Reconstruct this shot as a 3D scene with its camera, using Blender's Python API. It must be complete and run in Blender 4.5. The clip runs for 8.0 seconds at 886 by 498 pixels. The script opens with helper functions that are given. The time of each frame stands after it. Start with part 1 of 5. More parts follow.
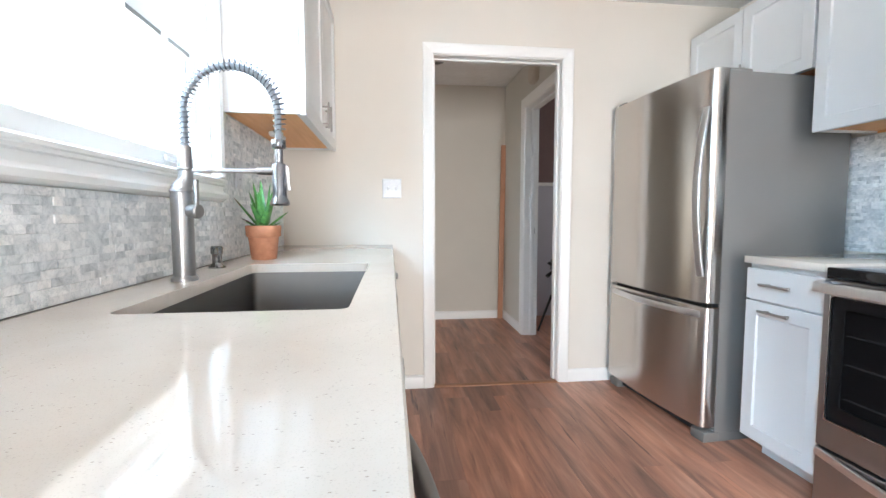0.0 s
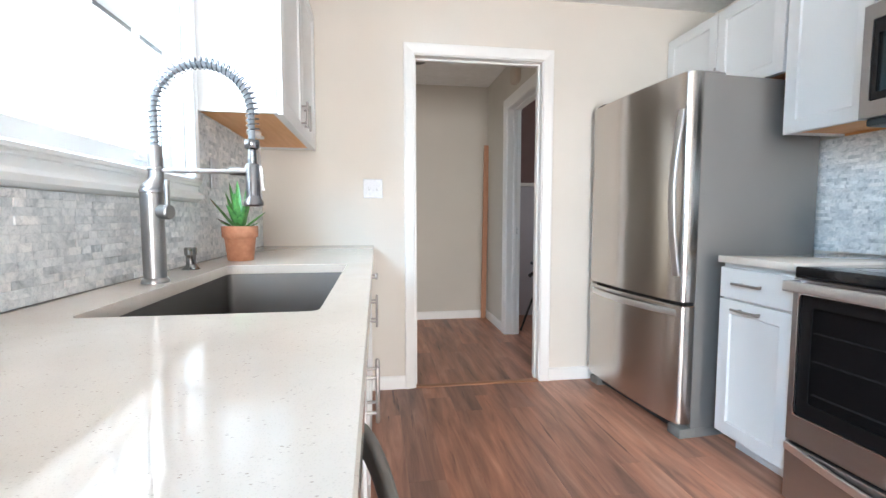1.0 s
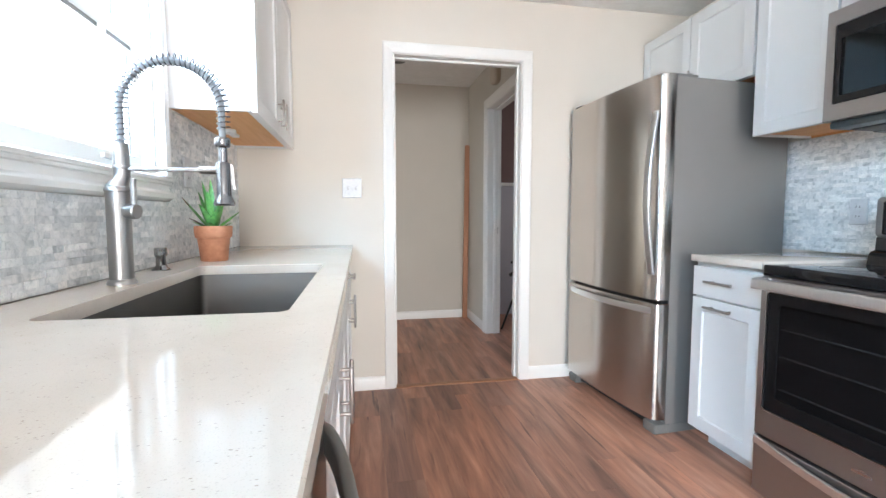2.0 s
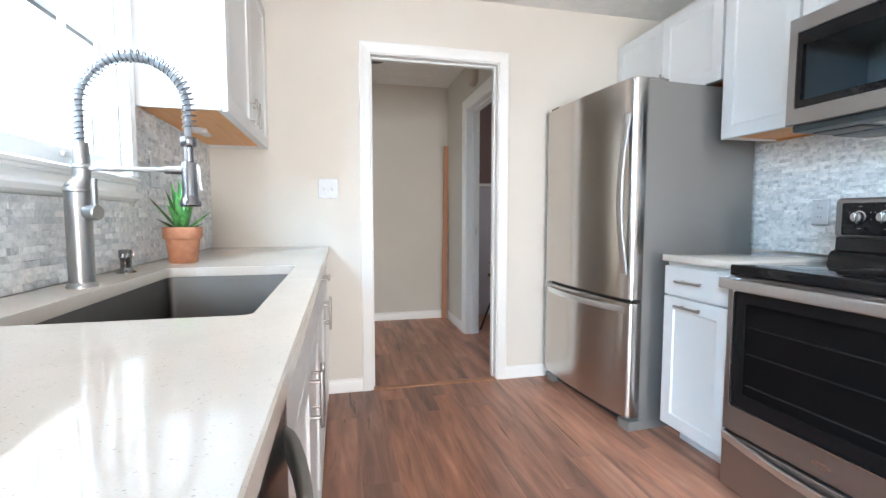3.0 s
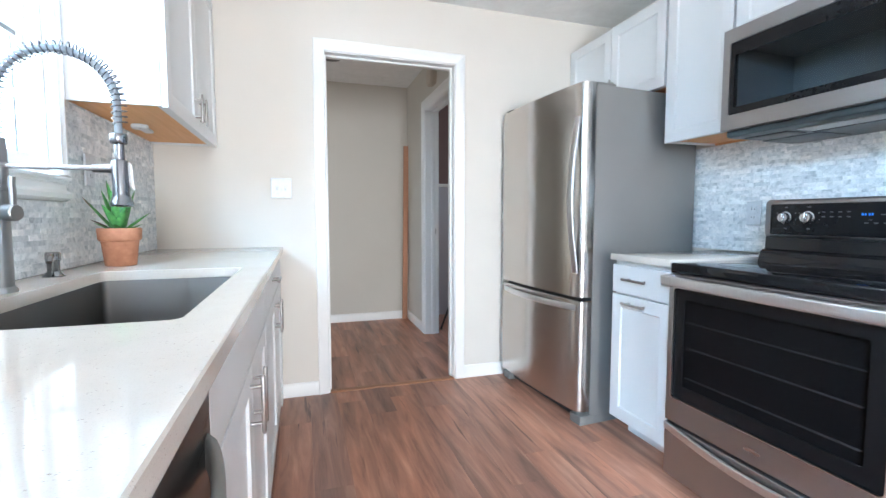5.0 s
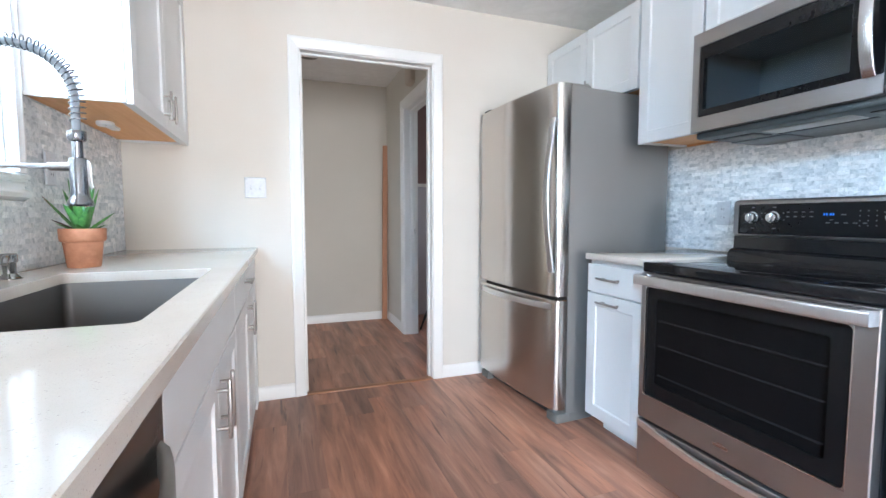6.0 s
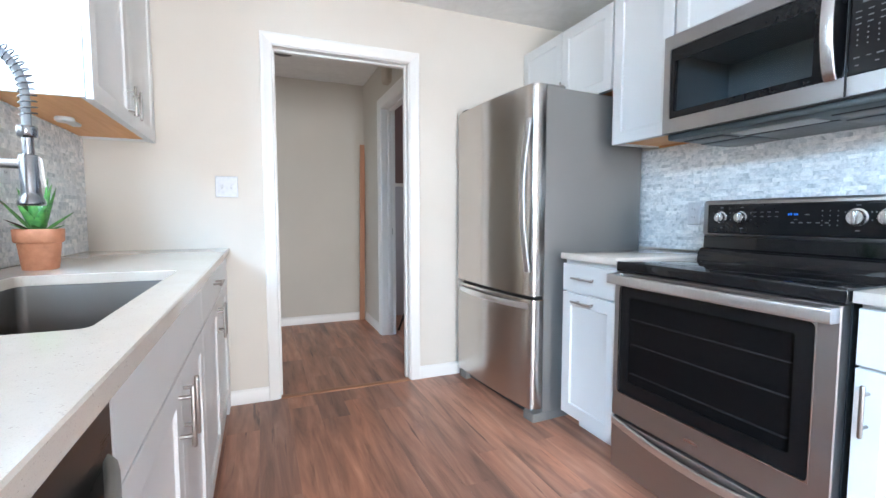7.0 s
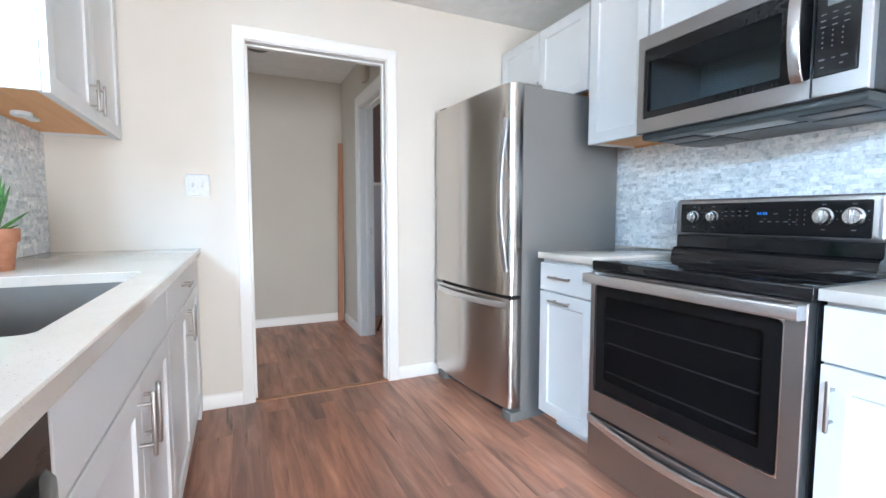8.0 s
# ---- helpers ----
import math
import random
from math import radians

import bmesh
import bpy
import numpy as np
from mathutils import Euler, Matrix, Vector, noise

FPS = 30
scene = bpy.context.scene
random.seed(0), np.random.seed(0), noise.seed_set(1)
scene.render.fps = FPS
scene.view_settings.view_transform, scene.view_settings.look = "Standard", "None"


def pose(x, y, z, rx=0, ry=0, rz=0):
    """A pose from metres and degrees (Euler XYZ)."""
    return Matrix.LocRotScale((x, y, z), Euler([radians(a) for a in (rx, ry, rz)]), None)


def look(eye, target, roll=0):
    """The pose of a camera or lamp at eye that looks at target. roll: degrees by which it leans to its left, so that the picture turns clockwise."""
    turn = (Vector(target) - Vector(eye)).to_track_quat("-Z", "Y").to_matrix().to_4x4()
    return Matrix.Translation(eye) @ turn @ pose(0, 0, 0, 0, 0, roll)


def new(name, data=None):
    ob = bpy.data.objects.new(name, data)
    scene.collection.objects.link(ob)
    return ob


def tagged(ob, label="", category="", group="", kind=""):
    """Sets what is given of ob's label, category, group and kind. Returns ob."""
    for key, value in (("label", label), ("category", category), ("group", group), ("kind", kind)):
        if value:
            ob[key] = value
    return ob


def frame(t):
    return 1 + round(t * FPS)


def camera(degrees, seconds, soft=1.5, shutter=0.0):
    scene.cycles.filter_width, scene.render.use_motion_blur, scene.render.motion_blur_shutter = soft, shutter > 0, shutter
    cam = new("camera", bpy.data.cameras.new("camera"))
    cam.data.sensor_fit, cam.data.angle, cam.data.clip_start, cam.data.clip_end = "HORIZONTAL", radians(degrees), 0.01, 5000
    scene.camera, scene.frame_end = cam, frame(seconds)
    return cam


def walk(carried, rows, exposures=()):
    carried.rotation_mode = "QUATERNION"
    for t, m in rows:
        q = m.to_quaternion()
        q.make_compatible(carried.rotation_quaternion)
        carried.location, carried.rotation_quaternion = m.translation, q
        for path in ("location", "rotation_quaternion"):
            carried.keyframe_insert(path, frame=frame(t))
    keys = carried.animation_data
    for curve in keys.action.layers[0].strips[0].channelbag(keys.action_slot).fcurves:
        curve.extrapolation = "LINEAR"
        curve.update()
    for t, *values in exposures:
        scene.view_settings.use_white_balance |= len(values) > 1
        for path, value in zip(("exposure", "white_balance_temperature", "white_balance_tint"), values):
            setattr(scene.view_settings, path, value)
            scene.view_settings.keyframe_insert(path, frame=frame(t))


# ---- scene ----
cam = camera(89.56, 8.0)
PATH = [
    (0, (0.6339, 0.2771, 1.0632), (0.8670, 2.2584, 0.9216), 0.0),
    (0.5, (0.6474, 0.2753, 1.0651), (0.9101, 2.2527, 0.9228), 0.0),
    (1, (0.6598, 0.2730, 1.0660), (0.9559, 2.2456, 0.9236), 0.0),
    (1.5, (0.6714, 0.2709, 1.0654), (1.0014, 2.2379, 0.9218), 0.0),
    (3, (0.7072, 0.2670, 1.0672), (1.1568, 2.2097, 0.9256), 0.0),
    (3.5, (0.7196, 0.2625, 1.0676), (1.2055, 2.1960, 0.9267), 0.0),
    (4, (0.7291, 0.2581, 1.0688), (1.2544, 2.1811, 0.9255), 0.0),
    (4.5, (0.7404, 0.2552, 1.0686), (1.3037, 2.1671, 0.9264), 0.0),
    (6, (0.7811, 0.2490, 1.0688), (1.4559, 2.1235, 0.9273), 0.0),
    (6.5, (0.7924, 0.2510, 1.0686), (1.5078, 2.1102, 0.9268), 0.0),
    (7, (0.8036, 0.2555, 1.0688), (1.5614, 2.0965, 0.9270), 0.0),
    (7.5, (0.8181, 0.2605, 1.0680), (1.6133, 2.0857, 0.9252), 0.0),
    (8, (0.8302, 0.2639, 1.0676), (1.6632, 2.0716, 0.9238), 0.0),
]
walk(cam, [(t, look(eye, target, roll)) for t, eye, target, roll in PATH], [
    (0, -0.08, 6050, 9), (3, -0.03, 5950, 8), (4.5, 0.12, 5500, 5), (6, -0.02, 5700, 8), (8, 0.05, 5650, 7)])

# ---- world and daylight ----
world = bpy.data.worlds.new("daylight")
scene.world = world
world.use_nodes = True
sky = world.node_tree.nodes.new("ShaderNodeTexSky")
sky.sky_type = "NISHITA"
sky.sun_disc = False
sky.sun_elevation, sky.sun_rotation = radians(38), radians(-70)
world.node_tree.links.new(sky.outputs[0], world.node_tree.nodes["Background"].inputs[0])
world.node_tree.nodes["Background"].inputs[1].default_value = 0.1


def window_light(name, m, sx, sy, watts, colour):
    data = bpy.data.lights.new(name, "AREA")
    data.shape, data.size, data.size_y, data.energy, data.color = "RECTANGLE", sx, sy, watts, colour
    ob = new(name, data)
    ob.matrix_world = m
    return ob


# daylight outside the sink window
window_light("window_sky_daylight", look((-0.42, 1.75, 2.425), (1.0, 1.75, 2.425)), 2.3, 1.35, 160, (0.74, 0.89, 1.0))
window_light("far_ground_daylight", look((-0.42, 1.75, 1.385), (1.0, 1.75, 1.385)), 2.3, 0.73, 22, (1.0, 0.96, 0.90))
# low lamp outside the window, added to lift the ceiling's brightness
window_light("ceiling_fill_daylight", look((-0.42, 1.75, 0.42), (1.0, 1.75, 0.42)), 2.3, 1.2, 680, (1.0, 0.97, 0.93))
# fill lamp added behind the camera, outside an assumed opening
window_light("rear_fill_daylight", look((1.10, -5.35, 1.05), (1.10, 0.0, 1.05)), 1.12, 2.05, 320, (1.0, 0.98, 0.95))
# blue lamp beyond an unseen, assumed west opening, lights the range side
window_light("rear_west_daylight", look((-0.90, -1.30, 2.55), (1.0, -1.30, 2.55)), 3.0, 1.3, 1220, (0.48, 0.75, 1.0))
# lamp added out of view to brighten the side room, no window there
window_light("side_room_fill_light", look((3.34, 4.2, 1.5), (2.0, 4.2, 1.4)), 0.7, 1.0, 5.5, (1.0, 0.96, 0.91))
# lamp added at the hall's unseen left end to brighten the hall
window_light("hall_fill_light", look((-0.75, 4.0, 1.25), (1.0, 4.0, 1.25)), 1.2, 1.6, 6.6, (1.0, 0.96, 0.89))


# ---- materials ----
def material(name):
    m = bpy.data.materials.new(name)
    m.use_nodes = True
    return m, m.node_tree, m.node_tree.nodes["Principled BSDF"]


def node(tree, kind, **values):
    n = tree.nodes.new(kind)
    for key, value in values.items():
        n.inputs[key.replace("_", " ")].default_value = value
    return n


def ramp(tree, source, stops):
    r = tree.nodes.new("ShaderNodeValToRGB")
    while len(r.color_ramp.elements) < len(stops):
        r.color_ramp.elements.new(0.5)
    for e, (pos, col) in zip(r.color_ramp.elements, stops):
        e.position = pos
        e.color = (*col, 1) if len(col) == 3 else col
    tree.links.new(source, r.inputs[0])
    return r.outputs[0]


def coords(tree, scale, shift=None):
    """World position times a scale for each axis, moved by a shift socket."""
    geo = tree.nodes.new("ShaderNodeNewGeometry")
    mul = tree.nodes.new("ShaderNodeVectorMath")
    mul.operation = "MULTIPLY"
    mul.inputs[1].default_value = scale
    tree.links.new(geo.outputs["Position"], mul.inputs[0])
    if shift is None:
        return mul.outputs[0]
    add = tree.nodes.new("ShaderNodeVectorMath")
    add.operation = "ADD"
    tree.links.new(mul.outputs[0], add.inputs[0])
    tree.links.new(shift, add.inputs[1])
    return add.outputs[0]


def noise_tex(tree, vector, scale, detail=3.0, rough=0.55, distortion=0.0):
    n = node(tree, "ShaderNodeTexNoise", Scale=scale, Detail=detail, Roughness=rough, Distortion=distortion)
    tree.links.new(vector, n.inputs["Vector"])
    return n.outputs["Fac"]


def mix(tree, fac, a, b, mode="MIX"):
    m = tree.nodes.new("ShaderNodeMix")
    m.data_type, m.blend_type = "RGBA", mode
    for sock, v in ((m.inputs[0], fac), (m.inputs[6], a), (m.inputs[7], b)):
        if isinstance(v, (int, float)):
            sock.default_value = v
        elif isinstance(v, tuple):
            sock.default_value = (*v, 1)
        else:
            tree.links.new(v, sock)
    return m.outputs[2]


def bump(tree, bsdf, height, strength, distance):
    b = node(tree, "ShaderNodeBump", Strength=strength, Distance=distance)
    tree.links.new(height, b.inputs["Height"])
    tree.links.new(b.outputs[0], bsdf.inputs["Normal"])


def paint(name, colour, rough, mottle=0.04, grain=250.0, relief=0.15, big=1.6):
    """Painted surface: broad mottling, roller grain and slightly uneven gloss."""
    m, t, b = material(name)
    v = coords(t, (1, 1, 1))
    wide = noise_tex(t, v, big, 4)
    dark = tuple(c * (1 - mottle) for c in colour)
    light = tuple(min(1, c * (1 + mottle)) for c in colour)
    t.links.new(ramp(t, wide, [(0.3, dark), (0.7, light)]), b.inputs["Base Color"])
    t.links.new(ramp(t, noise_tex(t, v, 6, 3), [(0.2, (rough * 0.85,) * 3), (0.8, (min(1, rough * 1.15),) * 3)]), b.inputs["Roughness"])
    bump(t, b, noise_tex(t, v, grain, 2), relief, 0.0006)
    return m


def steel(name, colour, rough, brush, aniso=0.0, relief=0.05):
    """Brushed metal: fine streaks along one axis, with smudges in the gloss."""
    m, t, b = material(name)
    v = coords(t, brush)
    streak = noise_tex(t, v, 1.0, 2)
    smudge = noise_tex(t, coords(t, (1, 1, 1)), 4.0, 4)
    b.inputs["Metallic"].default_value = 1.0
    b.inputs["Anisotropic"].default_value = aniso
    if aniso:
        tan = t.nodes.new("ShaderNodeTangent")
        tan.direction_type, tan.axis = "RADIAL", "Z"
        t.links.new(tan.outputs[0], b.inputs["Tangent"])
        b.inputs["Anisotropic Rotation"].default_value = 0.25
    t.links.new(ramp(t, streak, [(0.25, tuple(c * 0.95 for c in colour)), (0.75, colour)]), b.inputs["Base Color"])
    t.links.new(mix(t, 0.35, ramp(t, streak, [(0.2, (rough * 0.95,) * 3), (0.8, (rough * 1.05,) * 3)]),
                    ramp(t, smudge, [(0.3, (rough * 0.75,) * 3), (0.75, (rough * 1.35,) * 3)])), b.inputs["Roughness"])
    if relief:
        bump(t, b, streak, relief, 0.0004)
    return m


def plain(name, colour, rough, metal=0.0, coat=0.0, gloss=0.5):
    """Small plain parts: plastic, rubber, bare metal."""
    m, t, b = material(name)
    fac = noise_tex(t, coords(t, (1, 1, 1)), 60, 3)
    t.links.new(ramp(t, fac, [(0.3, tuple(c * 0.9 for c in colour)), (0.7, colour)]), b.inputs["Base Color"])
    t.links.new(ramp(t, fac, [(0.2, (rough * 0.85,) * 3), (0.8, (min(1, rough * 1.15),) * 3)]), b.inputs["Roughness"])
    b.inputs["Metallic"].default_value, b.inputs["Coat Weight"].default_value = metal, coat
    b.inputs["Specular IOR Level"].default_value = gloss
    return m


WALL = paint("beige_wall_paint", (0.70, 0.643, 0.568), 0.75, 0.03, 180, 0.25)
# kitchen beige darkened, so the hall's dimmer light is in the colour
HALL_WALL = paint("dimmed_hall_wall_paint", (0.60, 0.56, 0.49), 0.75, 0.03, 180, 0.25)
TRIM = paint("white_trim_paint", (0.82, 0.798, 0.762), 0.35, 0.02, 120, 0.06)
CABINET = paint("white_cabinet_lacquer", (0.735, 0.73, 0.72), 0.32, 0.015, 300, 0.04)
VINYL = paint("white_window_vinyl", (0.90, 0.90, 0.885), 0.35, 0.015, 120, 0.05)
DARK_ROOM = paint("plum_brown_paint", (0.20, 0.13, 0.125), 0.8, 0.06, 180, 0.2)
LILAC = paint("pale_lilac_panel_paint", (0.52, 0.50, 0.55), 0.6, 0.03, 180, 0.1)
STEEL_F = steel("brushed_fridge_steel", (0.56, 0.53, 0.50), 0.22, (5, 5, 900), 0.8, 0.0)
STEEL_R = steel("brushed_range_steel", (0.38, 0.375, 0.38), 0.32, (5, 5, 900), 0.6, 0.0)
STEEL_BAR = steel("polished_bar_steel", (0.58, 0.58, 0.59), 0.25, (200, 200, 8), 0.0, 0.02)
CHROME = steel("polished_sprayer_steel", (0.27, 0.285, 0.31), 0.18, (8, 8, 600), 0.0, 0.02)
STEEL_SATIN = steel("satin_bar_steel", (0.74, 0.74, 0.75), 0.30, (200, 200, 8), 0.0, 0.02)
STEEL_H = steel("brushed_nickel_handle", (0.42, 0.395, 0.37), 0.34, (300, 300, 300), 0.0, 0.02)
# darker than bare stainless: the shade inside the bowl is in the colour
STEEL_S = steel("shaded_sink_steel", (0.17, 0.164, 0.157), 0.50, (400, 5, 400), 0.0, 0.10)
STEEL_T = steel("brushed_faucet_steel", (0.38, 0.375, 0.37), 0.40, (8, 8, 900), 0.3, 0.03)
FRIDGE_SIDE = paint("grey_fridge_enamel", (0.195, 0.183, 0.172), 0.42, 0.04, 420, 0.22, 2.2)
FOOT = plain("grey_plastic", (0.20, 0.19, 0.175), 0.5)
BLACK = plain("black_plastic", (0.012, 0.012, 0.013), 0.38)
BLACK_GLASS = plain("black_ceramic_glass", (0.006, 0.006, 0.007), 0.05, 0.0, 0.0, 0.42)
PANEL_BLACK = plain("black_control_glass", (0.008, 0.008, 0.009), 0.08, 0.0, 0.0, 0.26)
# stainless darkened to carry the shade under the counter overhang
STEEL_D = steel("shaded_dishwasher_steel", (0.13, 0.12, 0.115), 0.30, (5, 5, 900), 0.0, 0.0)
DARK_ENAMEL = plain("dark_oven_enamel", (0.017, 0.014, 0.014), 0.6, gloss=0.05)
MARK = plain("pale_printed_marks", (0.12, 0.12, 0.125), 0.5)
RING = plain("dim_burner_print", (0.03, 0.03, 0.032), 0.2)
WHITE_PLASTIC = plain("white_plastic", (0.74, 0.745, 0.75), 0.3)
SWITCH = plain("bluish_white_switch_plastic", (0.63, 0.64, 0.66), 0.3)
HOSE = plain("blue_grey_hose", (0.24, 0.27, 0.30), 0.4)
CAVITY = plain("grey_cavity_enamel", (0.125, 0.145, 0.155), 0.45)
CAULK = plain("dark_grey_caulk", (0.20, 0.195, 0.19), 0.7)
# grey that paints the faint shade round the switch toggles
SLOT = plain("shaded_white_plastic", (0.50, 0.50, 0.51), 0.6)
DISPLAY = plain("grey_display_glass", (0.14, 0.155, 0.15), 0.2)
UNDERSIDE = plain("dark_grey_hood_enamel", (0.045, 0.054, 0.056), 0.34, 0.2)
GREY_VENT = plain("grey_vent_metal", (0.10, 0.105, 0.11), 0.35, 0.6)
PUMP = plain("polished_nickel", (0.24, 0.235, 0.23), 0.16, 1.0)
RACK = plain("dull_rack_wire", (0.05, 0.046, 0.046), 0.5, gloss=0.2)
SOIL = plain("dry_brown_soil", (0.06, 0.04, 0.025), 0.95)


def emitter(name, colour, strength):
    m, t, b = material(name)
    b.inputs["Base Color"].default_value = (*colour, 1)
    b.inputs["Emission Color"].default_value = (*colour, 1)
    b.inputs["Emission Strength"].default_value = strength
    return m


CLOCK = emitter("blue_clock_display", (0.02, 0.20, 0.8), 0.055)


def glass(name, tint, rough=0.0):
    m, t, b = material(name)
    b.inputs["Base Color"].default_value = (*tint, 1)
    b.inputs["Roughness"].default_value = rough
    b.inputs["Transmission Weight"].default_value = 1.0
    b.inputs["IOR"].default_value = 1.45
    return m


PANE = glass("clear_window_glass", (0.98, 1.0, 0.99))


def smoked_pane(name, tint, ior):
    """A thin tinted pane: see-through, with a clear gloss that grows at low angles."""
    m, t, b = material(name)
    clear = node(t, "ShaderNodeBsdfTransparent", Color=(*tint, 1))
    gloss = node(t, "ShaderNodeBsdfGlossy", Color=(1, 1, 1, 1), Roughness=0.0)
    fres = node(t, "ShaderNodeFresnel", IOR=ior)
    both = t.nodes.new("ShaderNodeMixShader")
    t.links.new(fres.outputs[0], both.inputs[0])
    t.links.new(clear.outputs[0], both.inputs[1])
    t.links.new(gloss.outputs[0], both.inputs[2])
    t.links.new(both.outputs[0], t.nodes["Material Output"].inputs[0])
    return m


OVEN_PANE = smoked_pane("smoked_oven_glass", (0.68, 0.64, 0.62), 1.12)
MW_PANE = smoked_pane("smoked_microwave_glass", (0.84, 0.87, 0.88), 1.27)


def pvc_material():
    """White plastic bars thin enough to let some daylight through."""
    m, t, b = material("translucent_white_plastic")
    b.inputs["Base Color"].default_value = (0.8, 0.8, 0.79, 1)
    b.inputs["Roughness"].default_value = 0.4
    thin = node(t, "ShaderNodeBsdfTranslucent", Color=(0.75, 0.78, 0.8, 1))
    both = node(t, "ShaderNodeMixShader", Fac=0.45)
    t.links.new(b.outputs[0], both.inputs[1])
    t.links.new(thin.outputs[0], both.inputs[2])
    t.links.new(both.outputs[0], t.nodes["Material Output"].inputs[0])
    return m


GRILLE = pvc_material()


def ceiling_material():
    m, t, b = material("stippled_white_ceiling")
    v = coords(t, (1, 1, 1))
    swirl = noise_tex(t, v, 7, 6, 0.65, 1.4)
    t.links.new(ramp(t, swirl, [(0.3, (0.82, 0.81, 0.785)), (0.7, (0.91, 0.90, 0.88))]), b.inputs["Base Color"])
    b.inputs["Roughness"].default_value = 0.85
    bump(t, b, swirl, 0.9, 0.006)
    return m


def quartz_material():
    m, t, b = material("cream_speckled_quartz")
    v = coords(t, (1, 1, 1))
    cloud = ramp(t, noise_tex(t, v, 5, 5, 0.6, 0.5), [(0.3, (0.60, 0.54, 0.475)), (0.7, (0.655, 0.595, 0.53))])
    vor = node(t, "ShaderNodeTexVoronoi", Scale=270.0)
    t.links.new(coords(t, (0.55, 1, 1)), vor.inputs["Vector"])
    near = ramp(t, vor.outputs["Distance"], [(0.13, (1, 1, 1)), (0.25, (0, 0, 0))])
    rare = ramp(t, noise_tex(t, v, 60, 2), [(0.525, (0, 0, 0)), (0.60, (1, 1, 1))])
    fleck = mix(t, 1.0, near, rare, "MULTIPLY")
    vor2 = node(t, "ShaderNodeTexVoronoi", Scale=420.0)
    t.links.new(v, vor2.inputs["Vector"])
    grit = ramp(t, vor2.outputs["Distance"], [(0.1, (0.90, 0.89, 0.88)), (0.35, (1, 1, 1))])
    col = mix(t, 1.0, cloud, grit, "MULTIPLY")
    t.links.new(mix(t, fleck, col, (0.385, 0.33, 0.275)), b.inputs["Base Color"])
    t.links.new(ramp(t, noise_tex(t, v, 12, 4), [(0.3, (0.035,) * 3), (0.75, (0.075,) * 3)]), b.inputs["Roughness"])
    b.inputs["Specular IOR Level"].default_value = 0.16
    bump(t, b, noise_tex(t, v, 5, 2), 0.03, 0.004)
    return m


def plank_material():
    m, t, b = material("brown_wood_plank")
    info = t.nodes.new("ShaderNodeObjectInfo")
    far = t.nodes.new("ShaderNodeVectorMath")
    far.operation = "SCALE"
    comb = t.nodes.new("ShaderNodeCombineXYZ")
    for k in range(3):
        t.links.new(info.outputs["Random"], comb.inputs[k])
    t.links.new(comb.outputs[0], far.inputs[0])
    far.inputs["Scale"].default_value = 37.0
    grain = noise_tex(t, coords(t, (19, 1.9, 19), far.outputs[0]), 1.0, 5, 0.6, 0.55)
    fine = noise_tex(t, coords(t, (110, 8, 110), far.outputs[0]), 1.0, 3)
    broad = noise_tex(t, coords(t, (7, 0.9, 7), far.outputs[0]), 1.0, 2, 0.5, 0.4)
    a = ramp(t, grain, [(0.28, (0.19, 0.095, 0.066)), (0.42, (0.325, 0.159, 0.106)), (0.55, (0.42, 0.209, 0.138)), (0.72, (0.54, 0.30, 0.207))])
    c = ramp(t, broad, [(0.32, (0.60, 0.63, 0.68)), (0.44, (0.90, 0.91, 0.93)), (0.54, (1, 1, 1)), (0.72, (1.18, 1.09, 1.02))])
    line = noise_tex(t, coords(t, (34, 1.5, 34), far.outputs[0]), 1.0, 4, 0.58, 0.5)
    d = mix(t, 1.0, ramp(t, fine, [(0.3, (0.93, 0.93, 0.93)), (0.6, (1, 1, 1))]), ramp(t, line, [(0.29, (0.36, 0.35, 0.36)), (0.37, (1, 1, 1))]), "MULTIPLY")
    e = ramp(t, info.outputs["Random"], [(0.0, (0.80, 0.81, 0.84)), (0.5, (1.0, 0.98, 0.95)), (1.0, (1.14, 1.08, 1.03))])
    col = mix(t, 1.0, mix(t, 1.0, mix(t, 1.0, a, c, "MULTIPLY"), d, "MULTIPLY"), e, "MULTIPLY")
    t.links.new(col, b.inputs["Base Color"])
    t.links.new(ramp(t, fine, [(0.2, (0.30,) * 3), (0.8, (0.46,) * 3)]), b.inputs["Roughness"])
    bump(t, b, fine, 0.25, 0.0006)
    return m


